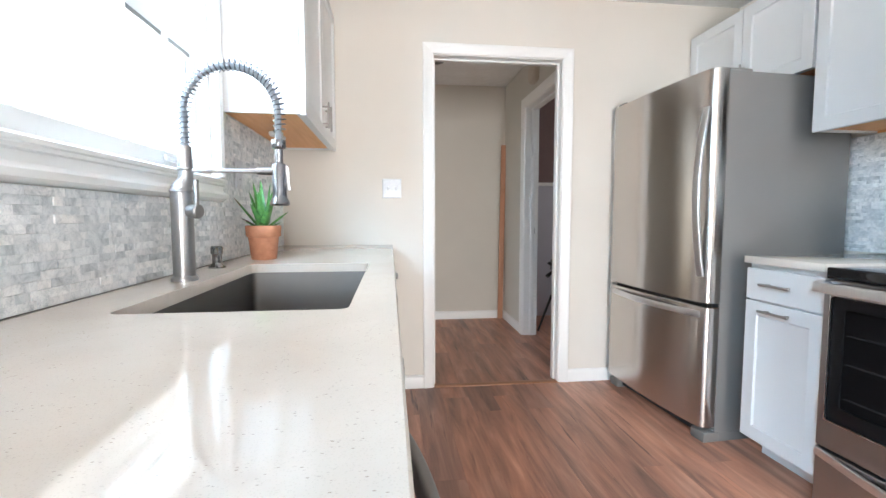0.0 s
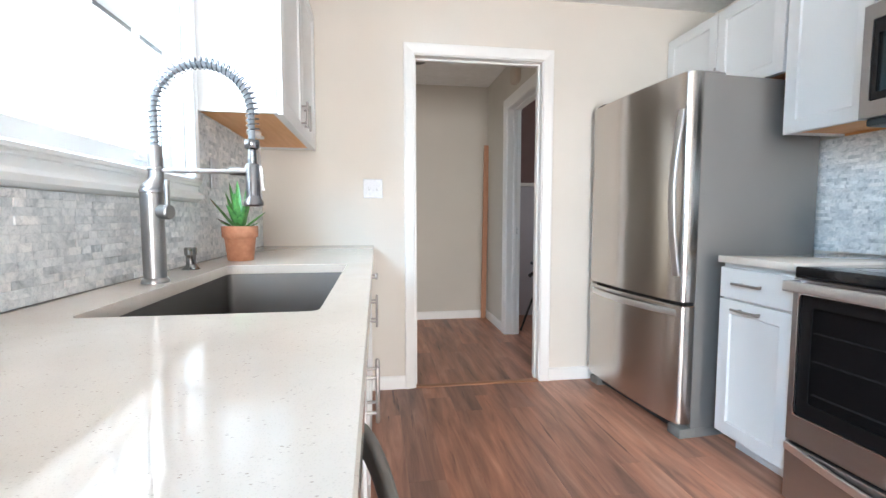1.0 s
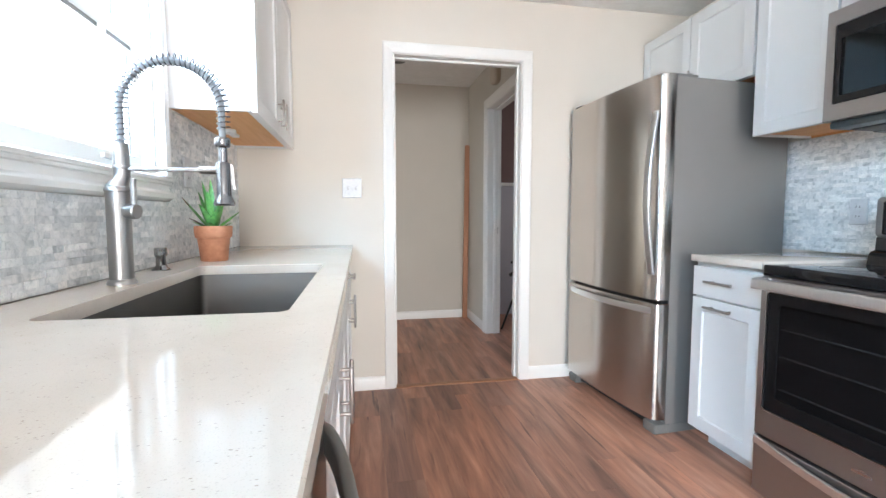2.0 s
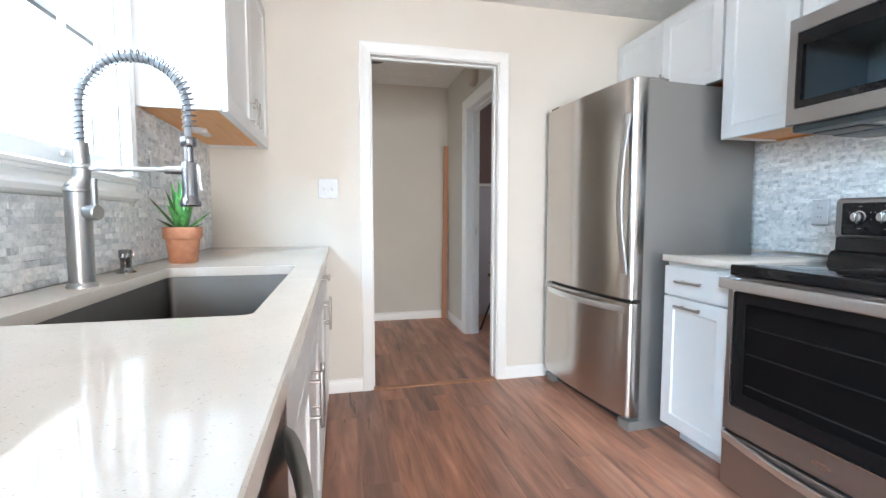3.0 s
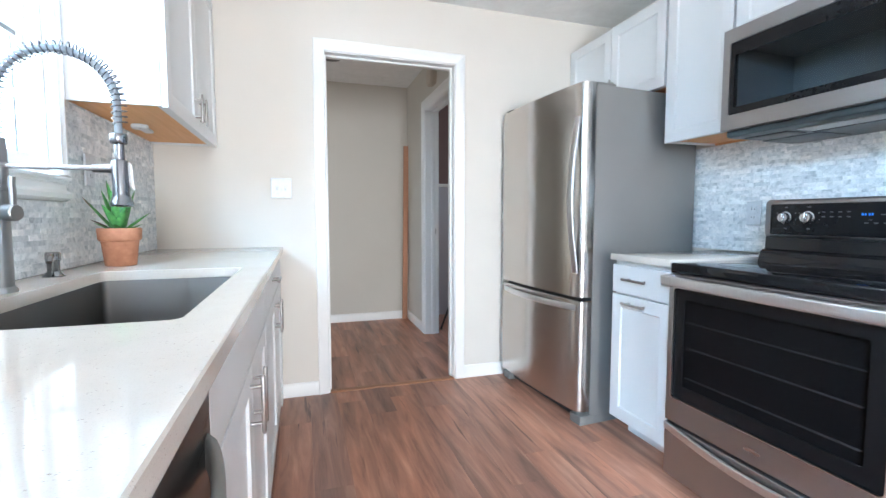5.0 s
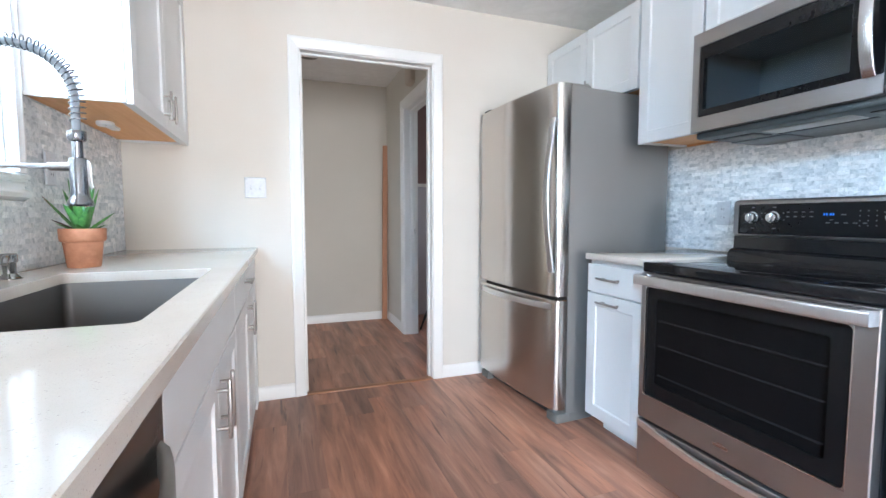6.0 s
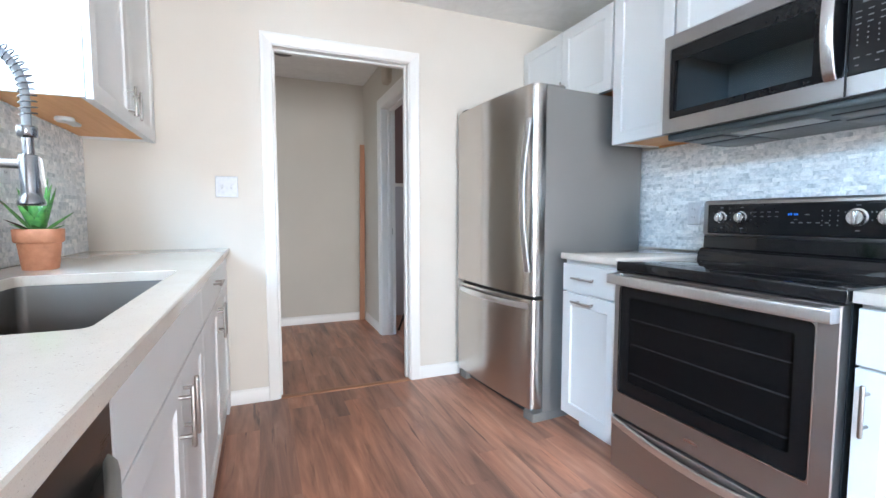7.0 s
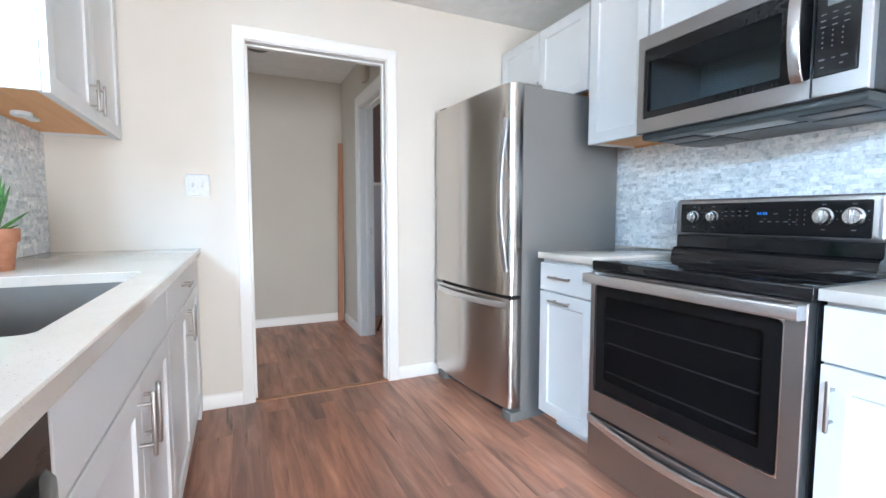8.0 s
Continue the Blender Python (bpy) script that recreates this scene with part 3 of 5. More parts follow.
def upright_casing(y_out, y_in):
    bm = bmesh.new()
    s = 1 if y_out < y_in else -1
    rings = [[bm.verts.new((a, y_out + s * b * 0.78, z)) for a, b in CASE] for z in (1.208, 2.236)]
    n = len(CASE)
    for i in range(n):
        bm.faces.new((rings[0][i], rings[0][(i + 1) % n], rings[1][(i + 1) % n], rings[1][i]))
    bm.faces.new(rings[0][::-1])
    bm.faces.new(rings[1])
    bmesh.ops.recalc_face_normals(bm, faces=bm.faces)
    return bm


part("side_casing", upright_casing(2.049, 1.986), VINYL, window)
part("side_casing", upright_casing(WY0 - 0.082, WY0 + 0.004), VINYL, window)
part("head_casing", moulding([(a, 0.086 - b) for a, b in CASE], (0, WY0 - 0.085, 2.150), (0, 2.049, 2.150), (1, 0, 0)), VINYL, window)


def sash(x0, x1, z0, z1, bottom, top):
    """A sash: stiles and rails, a pane, and white grille bars."""
    a, b = WY0 + 0.021, WY1 - 0.021
    s = part("sash", box((x0, a, z0), (x1, b, z0 + bottom), 0.003), VINYL, window)
    part("rail", box((x0, a, z1 - top), (x1, b, z1), 0.003), VINYL, s)
    for y in (a, b - 0.042):
        part("stile", box((x0, y, z0 + bottom), (x1, y + 0.042, z1 - top), 0.003), VINYL, s)
    mid = (x0 + x1) / 2
    pane = part("pane", box((mid - 0.002, a + 0.042, z0 + bottom), (mid + 0.002, b - 0.042, z1 - top)), PANE, s)
    pane.visible_shadow = False
    for k in range(1, 5):
        y = a + 0.042 + (b - a - 0.084) * k / 5
        part("grille_bar", box((mid + 0.003, y - 0.010, z0 + bottom), (mid + 0.009, y + 0.010, z1 - top), 0.002), GRILLE, s)
    z = (z0 + bottom + z1 - top) / 2
    step = (b - a - 0.084) / 5
    for k in range(5):
        y = a + 0.042 + step * k
        part("grille_bar", box((mid + 0.003, y + (0.0105 if k else 0), z - 0.010), (mid + 0.009, y + step - (0.0105 if k < 4 else 0), z + 0.010), 0.002), GRILLE, s)
    return s


lower = sash(-0.075, -0.040, 1.2075, 1.668, 0.0565, 0.052)
upper = sash(-0.118, -0.083, 1.640, 2.125, 0.034, 0.045)
# grey for dark lines on the window, shade among them
SASH_LINE = plain("grey_sash_line", (0.26, 0.27, 0.28), 0.7)
# strips that stand in for the shadow under the meeting rail
for a, b in ((1.555, 1.738), (1.782, 1.926)):
    part("sash_line", box((-0.046, a, 1.602), (-0.0395, b, 1.6158)), SASH_LINE, lower, "thin grey strip drawn for a dark line on the sash")
# strips drawn for the line at the pane's edge
for z0, z1 in ((1.266, 1.428), (1.452, 1.6015)):
    part("sash_line", box((-0.062, 1.9205, z0), (-0.052, 1.9265, z1)), SASH_LINE, lower, "thin grey strip drawn for a dark line on the sash")
# strip that stands in for the dark gap between sash and sill
part("sash_line", box((-0.0402, WY0 + 0.022, 1.2078), (-0.0385, WY1 - 0.022, 1.2108)), SASH_LINE, lower, "thin grey strip drawn for a dark line on the sash")
part("sash_line", box((-0.0835, 1.903, 1.675), (-0.0815, 1.910, 2.078)), SASH_LINE, upper, "thin grey strip drawn for a dark line on the sash")
part("jamb_line", box((-0.038, 1.9675, 1.669), (-0.034, 1.9695, WZ1 - 0.021)), SASH_LINE, window, "thin grey strip drawn for the jamb's parting line")
for y in (1.745,):
    part("tilt_latch", box((-0.0385, y - 0.035, 1.234), (-0.026, y + 0.035, 1.250), 0.004), WHITE_PLASTIC, lower)


# ---- left run: counter, sink, cabinets, dishwasher ----
COUNTER = 0.898


def ring_top(bm, outer, inner, flip):
    """Joins a rectangle's corners to the rounded hole within it."""
    per = len(inner) // 4
    for k in range(4):
        group = inner[k * per:(k + 1) * per]
        for a, b in zip(group, group[1:]):
            bm.faces.new((outer[k], b, a) if flip else (outer[k], a, b))
        nxt = inner[((k + 1) % 4) * per]
        quad = (outer[k], group[-1], nxt, outer[(k + 1) % 4])
        bm.faces.new(quad[::-1] if flip else quad)


def counter_with_hole(x0, y0, x1, y1, hole, z0, z1):
    bm = bmesh.new()
    hx0, hy0, hx1, hy1 = hole
    rim = [((hx0 + hx1) / 2 + a, (hy0 + hy1) / 2 + b) for a, b in oblong(hx1 - hx0, hy1 - hy0, 0.022, 6)]

    def outline(inset, z):
        return [bm.verts.new(p) for p in ((x1 - inset, y1 - inset, z), (x0 + inset, y1 - inset, z), (x0 + inset, y0 + inset, z), (x1 - inset, y0 + inset, z))]

    o0, o1, o2 = outline(0, z0), outline(0, z1 - 0.003), outline(0.003, z1)
    i0 = [bm.verts.new((x, y, z0)) for x, y in rim]
    i1 = [bm.verts.new((x, y, z1 - 0.0015)) for x, y in rim]
    i2 = []
    cx, cy = (hx0 + hx1) / 2, (hy0 + hy1) / 2
    for x, y in rim:
        d = Vector((x - cx, y - cy)).normalized() * 0.0015
        i2.append(bm.verts.new((x + d.x, y + d.y, z1)))
    for a, b in ((o0, o1), (o1, o2), (i2, i1), (i1, i0)):
        n = len(a)
        for i in range(n):
            bm.faces.new((a[i], a[(i + 1) % n], b[(i + 1) % n], b[i]))
    ring_top(bm, o2, i2, False)
    ring_top(bm, o0, i0, True)
    bmesh.ops.recalc_face_normals(bm, faces=bm.faces)
    return bm


SINK = (0.150, 1.090, 0.556, 1.912)
sink_top = thing("countertop", (0.33, 1.63, 0.868), "cream speckled polished quartz countertop with an undermount sink cutout", "countertop")
part("slab", counter_with_hole(0.012, 0.26, 0.647, 2.998, SINK, 0.868, COUNTER), QUARTZ, sink_top)
part("caulk_line", box((0.0104, 0.265, COUNTER + 0.0002), (0.0128, 2.995, COUNTER + 0.0018), 0.0004, 1), CAULK, sink_top, "dark grey caulk joint along the backsplash")


def sink_bowl():
    bm = bmesh.new()
    x0, y0, x1, y1 = SINK
    cx, cy, w, h = (x0 + x1) / 2, (y0 + y1) / 2, x1 - x0, y1 - y0
    rings = []
    for grow, z, r in ((0.03, 0.8675, 0.03), (0.003, 0.8675, 0.022), (0.002, 0.864, 0.022), (-0.002, 0.70, 0.022), (-0.006, 0.675, 0.022), (-0.022, 0.664, 0.03), (-0.09, 0.660, 0.03)):
        rings.append([bm.verts.new((cx + a, cy + b, z)) for a, b in oblong(w + 2 * grow, h + 2 * grow, r, 6)])
    for a, b in zip(rings, rings[1:]):
        n = len(a)
        for i in range(n):
            bm.faces.new((a[i], a[(i + 1) % n], b[(i + 1) % n], b[i]))
    bm.faces.new(rings[-1])
    return bm


sink = thing("kitchen_sink", (0.353, 1.4925, 0.66), "deep stainless steel undermount sink set under the quartz counter", "sink")
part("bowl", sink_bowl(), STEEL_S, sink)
part("drain", lathe([(0.0, 0.663), (0.03, 0.663), (0.042, 0.667), (0.056, 0.6655), (0.058, 0.661)], (0.353, 1.4925, 0), 28), STEEL_BAR, sink, "round metal drain strainer")

LEFT = Face((0.632, 0, 0), (0, 1, 0), (1, 0, 0))


def base_cabinet(face, u0, u1, depth, label, doors, drawers, group, top=0.866, start=None):
    """A base unit: carcass, toe kick, drawer fronts and shaker doors with bar pulls."""
    cab = thing("base_cabinet", face.at((u0 + u1) / 2, 0, depth / 2), label, "cabinet", group)
    part("body", span(face, (start or u0) + 0.001, 0.10, 0.0215, u1 - 0.001, top, depth, 0.001), CABINET, cab)
    part("toe_kick", span(face, u0 + 0.001, 0.0, 0.118, u1 - 0.001, 0.0995, depth), CABINET, cab)
    for (a, b, c, d), pull in doors:
        door = part("door", shaker(face, a, b, c, d), CABINET, cab)
        if pull:
            part("handle", bar_pull(face, *pull), STEEL_H, door, "brushed nickel bar pull")
    for (a, b, c, d), pull in drawers:
        front = part("drawer_front", slab(face, a, b, c, d), CABINET, cab)
        if pull:
            part("handle", bar_pull(face, *pull), STEEL_H, front, "brushed nickel bar pull")
    return cab


sink_cab = base_cabinet(LEFT, 0.892, 1.808, 0.62, "white shaker sink base cabinet with two doors and false front",
             [((0.896, 0.103, 1.376, 0.722), (1.346, 0.633, 0.142, True)), ((1.380, 0.103, 1.804, 0.722), (1.410, 0.633, 0.142, True))],
             [((0.896, 0.728, 1.804, 0.860), None)], "white base cabinets", 0.64)
for a, b in ((0.893, 0.909),):
    part("side_panel", span(LEFT, a, 0.6405, 0.0215, b, 0.866, 0.62), CABINET, sink_cab)
part("front_rail", span(LEFT, 0.909, 0.6405, 0.0215, 1.791, 0.866, 0.036), CABINET, sink_cab)
far_cab = base_cabinet(LEFT, 1.809, 2.872, 0.62, "white shaker base cabinet with one wide drawer over two doors",
             [((1.813, 0.103, 2.338, 0.722), (2.310, 0.633, 0.142, True)), ((2.342, 0.103, 2.868, 0.722), (2.372, 0.633, 0.142, True))],
             [((1.813, 0.728, 2.868, 0.860), (2.250, 0.806, 0.150, False))], "white base cabinets", 0.866, 1.932)
part("front_rail", span(LEFT, 1.810, 0.10, 0.0215, 1.932, 0.866, 0.038), CABINET, far_cab)
filler = single("filler_panel", span(LEFT, 2.8735, 0.0, 0.003, 2.998, 0.866, 0.62, 0.001), CABINET, "plain white filler panel between the cabinet and the wall", "panel", at=(0.3, 2.85, 0))
single("end_panel", box((0.02, 0.262, 0), (0.632, 0.281, 0.866), 0.001), CABINET, "plain white end panel of the counter run", "panel", at=(0.3, 0.27, 0))

dishwasher = thing("dishwasher", (0.3, 0.586, 0), "stainless steel dishwasher with a curved bar handle under the counter", "dishwasher")
part("body", box((0.03, 0.284, 0.0), (0.574, 0.889, 0.855)), BLACK, dishwasher)
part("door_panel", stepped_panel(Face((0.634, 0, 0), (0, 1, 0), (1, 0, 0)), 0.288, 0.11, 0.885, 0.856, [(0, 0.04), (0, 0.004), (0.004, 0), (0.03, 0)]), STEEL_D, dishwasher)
part("handle", sweep([(0.626 + 0.052 * math.sin(math.pi * k / 24) ** 0.6, 0.302 + (0.872 - 0.302) * k / 24, 0.775) for k in range(25)], oblong(0.014, 0.040, 0.005), (0, 0, 1)), FOOT, dishwasher, "bowed grey handle")


def upper_cabinet(face, u0, u1, z0, z1, depth, label, doors, group="white wall cabinets"):
    """A wall unit: carcass boards, recessed maple underside, shaker doors with bar pulls."""
    cab = thing("wall_cabinet", face.at((u0 + u1) / 2, z0, depth / 2), label, "cabinet", group)
    t = 0.016
    part("side_panel", span(face, u0 + 0.0005, z0, 0.0238, u0 + t, z1, depth), CABINET, cab)
    part("side_panel", span(face, u1 - t, z0, 0.0238, u1 - 0.0005, z1, depth), CABINET, cab)
    part("top_panel", span(face, u0 + t, z1 - t, 0.0238, u1 - t, z1, depth), CABINET, cab)
    part("bottom_rail", span(face, u0 + t, z0, 0.0238, u1 - t, z0 + 0.03, 0.038), CABINET, cab)
    part("bottom_panel", span(face, u0 + t, z0 + 0.010, 0.038, u1 - t, z0 + 0.022, depth - 0.004), MAPLE, cab, "natural maple underside")
    bm = span(face, u0 + t, z0, depth - 0.004, u1 - t, z1 - t, depth - 0.0005)
    part("back_panel", bm, MAPLE, cab)
    for (a, b, c, d), pull in doors:
        door = part("door", shaker(face, a, b, c, d), CABINET, cab)
        if pull:
            part("handle", bar_pull(face, *pull), STEEL_H, door, "brushed nickel bar pull")
    return cab


UPL = Face((0.320, 0, 0), (0, 1, 0), (1, 0, 0))
upper_cabinet(UPL, 2.051, 2.994, 1.455, 2.215, 0.318, "white two door shaker wall cabinet with maple underside by the window",
              [((2.050, 1.450, 2.521, 2.213), (2.478, 1.545, 0.125, True)), ((2.525, 1.450, 2.992, 2.213), (2.568, 1.545, 0.125, True))])
puck = thing("cabinet_light", (0.12, 2.55, 1.465), "small white battery light stuck under the wall cabinet", "light")
part("housing", lathe([(0, 0), (0.030, 0), (0.033, -0.005), (0.032, -0.014), (0.026, -0.019), (0, -0.020)], (0.10, 2.50, 1.465), 28), WHITE_PLASTIC, puck)
part("battery_case", box((0.082, 2.50, 1.450), (0.118, 2.63, 1.4648), 0.006), WHITE_PLASTIC, puck)


# ---- faucet, soap pump, plant ----
FX, FY = 0.097, 1.512
NX = FX + 0.012
faucet = thing("kitchen_faucet", (FX, FY, COUNTER), "brushed stainless pull-down kitchen faucet with an exposed coil spring", "faucet")
part("body", lathe([(0, 0), (0.0325, 0), (0.0325, 0.005), (0.030, 0.010), (0.0265, 0.013), (0.0265, 0.229), (0.0282, 0.231), (0.0282, 0.236), (0.0255, 0.241), (0.0215, 0.246), (0, 0.246)], (FX, FY, COUNTER), 40), STEEL_T, faucet)
bm = bmesh.new()
rings = []
for k in range(9):
    q = k / 8
    e = q * q * (3 - 2 * q)
    rings.append([bm.verts.new((FX + (NX - FX) * e + (0.0258 - 0.0080 * e) * math.cos(a), FY + (0.0258 - 0.0080 * e) * math.sin(a), COUNTER + 0.2415 + 0.028 * q)) for a in (2 * math.pi * i / 32 for i in range(32))])
for r0, r1 in zip(rings, rings[1:]):
    for i in range(32):
        bm.faces.new((r0[i], r0[(i + 1) % 32], r1[(i + 1) % 32], r1[i]))
bm.faces.new(rings[0][::-1])
bm.faces.new(rings[-1])
bmesh.ops.recalc_face_normals(bm, faces=bm.faces)
for f in bm.faces:
    f.smooth = len(f.verts) == 4
part("shoulder", bm, STEEL_T, faucet)
part("neck", lathe([(0, 0.2690), (0.0176, 0.2690), (0.0176, 0.272), (0.0175, 0.285), (0.0195, 0.287), (0.0195, 0.293), (0.0175, 0.295), (0.0162, 0.345), (0.015, 0.348), (0, 0.348)], (NX, FY, COUNTER), 36), STEEL_T, faucet)


def arch(s):
    """The hose's line: up from the neck, over in a half circle, down to the sprayer."""
    r, up, down = 0.117, 0.092, 0.072
    total = up + math.pi * r + down
    d = s * total
    if d < up:
        return Vector((NX, FY, 1.243 + d))
    if d < up + math.pi * r:
        a = (d - up) / r
        return Vector((NX + r - r * math.cos(a), FY, 1.243 + up + r * math.sin(a)))
    return Vector((NX + 2 * r, FY, 1.243 + up - (d - up - math.pi * r)))


part("hose", sweep([arch(k / 80) for k in range(81)], circle(0.0086, 12), (0, 1, 0)), HOSE, faucet, "grey flexible hose inside the spring")


def coil(turns, radius, wire, s0, s1):
    pts, n = [], turns * 14
    for k in range(n + 1):
        s = s0 + (s1 - s0) * k / n
        p = arch(s) + Vector((0.0035, 0, 0.0035))
        d = (arch(min(1, s + 0.002)) - arch(max(0, s - 0.002))).normalized()
        side = Vector((0, 1, 0))
        nrm = d.cross(side).normalized()
        a = 2 * math.pi * turns * k / n
        pts.append(p + side * (radius * math.cos(a)) + nrm * (radius * math.sin(a)))
    bm = bmesh.new()
    rings = []
    for i, p in enumerate(pts):
        d = (pts[min(i + 1, len(pts) - 1)] - pts[max(i - 1, 0)]).normalized()
        u = d.cross(Vector((0, 1, 0)))
        u = u.normalized() if u.length > 1e-3 else d.cross(Vector((1, 0, 0))).normalized()
        v = d.cross(u)
        rings.append([bm.verts.new(p + u * a + v * b) for a, b in circle(wire, 6)])
    for a, b in zip(rings, rings[1:]):
        for i in range(6):
            bm.faces.new((a[i], a[(i + 1) % 6], b[(i + 1) % 6], b[i]))
    bmesh.ops.recalc_face_normals(bm, faces=bm.faces)
    return bm


part("spring", coil(40, 0.0148, 0.0018, 0.0, 0.965), CHROME, faucet, "polished coil spring round the hose")
HX = NX + 0.234
part("sprayer", lathe([(0, 0.172), (0.0175, 0.172), (0.0185, 0.168), (0.0185, 0.152), (0.0165, 0.149), (0.0105, 0.147), (0.0105, 0.112), (0.0165, 0.110), (0.0185, 0.104), (0.0180, 0.030), (0.0200, 0.020), (0.0245, 0.011), (0.0255, 0.004), (0.0230, 0), (0, 0.001)], (HX, FY, 1.094), 32), CHROME, faucet)
part("spray_lever", sweep([(HX + 0.019 + o, FY - 0.004, 1.094 + z) for o, z in ((-0.002, 0.104), (0.002, 0.099), (0.003, 0.080), (0.003, 0.060), (0.006, 0.046), (0.008, 0.041))], oblong(0.009, 0.0035, 0.0012), (0, 1, 0)), STEEL_BAR, faucet)
arm = part("dock_arm", sweep([(NX + 0.015, FY, 1.184), (HX - 0.05, FY, 1.184)], oblong(0.013, 0.011, 0.003), (0, 0, 1)), STEEL_BAR, faucet)
part("dock_clip", rod((HX - 0.055, FY, 1.184), (HX - 0.012, FY, 1.184), 0.0095, 0.0105, 20), STEEL_BAR, arm)
AX = Vector((0.965, -0.262, 0))
piv = Vector((FX, FY, COUNTER + 0.181))
hub = part("handle_hub", rod(piv + AX * 0.022, piv + AX * 0.0460, 0.0185, 0.0192, 32), STEEL_T, faucet)
part("handle_cap", rod(piv + AX * 0.0465, piv + AX * 0.0500, 0.0190, 0.0170, 32), STEEL_T, hub)
part("handle_lever", sweep([piv + AX * (0.0415 + o) + Vector((0, 0, z)) for o, z in ((0, 0.012), (0.0005, 0.03), (0.001, 0.05), (0.0, 0.066), (0.001, 0.076), (0.002, 0.081))], oblong(0.011, 0.015, 0.004), (0, 1, 0)), STEEL_T, hub)

pump = thing("soap_dispenser", (0.068, 1.812, COUNTER), "dark nickel deck-mounted soap dispenser pump", "soap dispenser")
part("base", lathe([(0, 0), (0.027, 0), (0.027, 0.003), (0.020, 0.008), (0.0145, 0.016), (0.0150, 0.045), (0, 0.045)], (0.068, 1.812, COUNTER), 24), PUMP, pump)
part("pump_head", lathe([(0, 0.0452), (0.0165, 0.0452), (0.0185, 0.048), (0.0185, 0.066), (0.016, 0.071), (0, 0.072)], (0.068, 1.812, COUNTER), 24), PUMP, pump)
part("spout", sweep([(0.070, 1.800, COUNTER + 0.060), (0.075, 1.782, COUNTER + 0.063), (0.080, 1.766, COUNTER + 0.057), (0.082, 1.759, COUNTER + 0.046)], circle(0.0080, 12), (1, 0, 0)), PUMP, pump)

PX, PY = 0.135, 2.115
pot = thing("potted_plant", (PX, PY, COUNTER), "small green aloe succulent in a terracotta clay pot on the counter", "plant")
part("pot", lathe([(0, 0), (0.0455, 0), (0.0475, 0.003), (0.057, 0.087), (0.062, 0.089), (0.065, 0.094), (0.067, 0.129), (0.065, 0.133), (0.059, 0.133), (0.057, 0.119), (0, 0.119)], (PX, PY, COUNTER), 40), TERRACOTTA, pot, "terracotta clay pot with a thick rim")
part("soil", lathe([(0, 0.120), (0.03, 0.1225), (0.0568, 0.1202)], (PX, PY, COUNTER), 20), SOIL, pot)


def leaf(turn, lean, length, width, bend, start=0.0):
    """A thick tapering leaf, hollowed on its upper side."""
    bm = bmesh.new()
    rings = []
    n = 12
    rot = Matrix.Rotation(turn, 3, "Z")
    for k in range(n + 1):
        s = start + (1 - start) * k / n
        a = radians(lean) + bend * s
        r = 0.010 + length * s * math.sin(a) * 0.95
        z = 0.119 + length * s * math.cos(a * 0.92)
        w = width * (1 - s ** 2.6) ** 0.85 * (0.50 + 0.50 * math.sin(math.pi * min(0.5, s * 1.5))) + 0.0005
        th = w * 0.46
        pts = []
        for u, v in ((-1, 0.35), (-0.5, -0.25), (0, -0.45), (0.5, -0.25), (1, 0.35), (0.5, -0.9), (0, -1.2), (-0.5, -0.9)):
            off = Vector((-v * th * math.cos(a), u * w, v * th * math.sin(a)))
            pts.append(bm.verts.new(Vector((PX, PY, COUNTER)) + rot @ (Vector((r, 0, z)) + off)))
        rings.append(pts)
    for a, b in zip(rings, rings[1:]):
        for i in range(8):
            bm.faces.new((a[i], a[(i + 1) % 8], b[(i + 1) % 8], b[i]))
    bm.faces.new(rings[0])
    bm.faces.new(rings[-1][::-1])
    bmesh.ops.recalc_face_normals(bm, faces=bm.faces)
    return bm


LEAVES = (
    (2.6, 10, 0.190, 0.0130, 0.05), (2.0, 5, 0.195, 0.0135, 0.03), (0.6, 5, 0.183, 0.0125, 0.04), (2.9, 14, 0.155, 0.0135, 0.08),
    (-0.15, 55, 0.115, 0.0105, 0.05), (-1.0, 28, 0.105, 0.0185, 0.25), (-2.0, 22, 0.112, 0.0170, 0.20), (0.0, 14, 0.155, 0.0125, 0.05),
    (-0.4, 10, 0.165, 0.0120, 0.10), (1.4, 20, 0.150, 0.0125, 0.10), (-1.6, 12, 0.150, 0.0145, 0.10), (3.5, 62, 0.070, 0.0085, 0.10),
    (0.1, 66, 0.065, 0.0085, 0.10), (-1.5, 55, 0.060, 0.0115, 0.20))
for shape in LEAVES:
    part("leaf", leaf(*shape), LEAF, pot)
long_leaf = part("leaf", leaf(3.15, 40, 0.150, 0.0110, 0.02), LEAF, pot, "long green leaf with a dried red tip")
part("leaf_tip", leaf(3.15, 40, 0.156, 0.0117, 0.02, 0.74), LEAF_DRY, long_leaf, "dried reddish tip")
part("leaf", leaf(3.25, 56, 0.088, 0.0085, 0.15), LEAF_DARK, pot, "dark curled dead leaf")


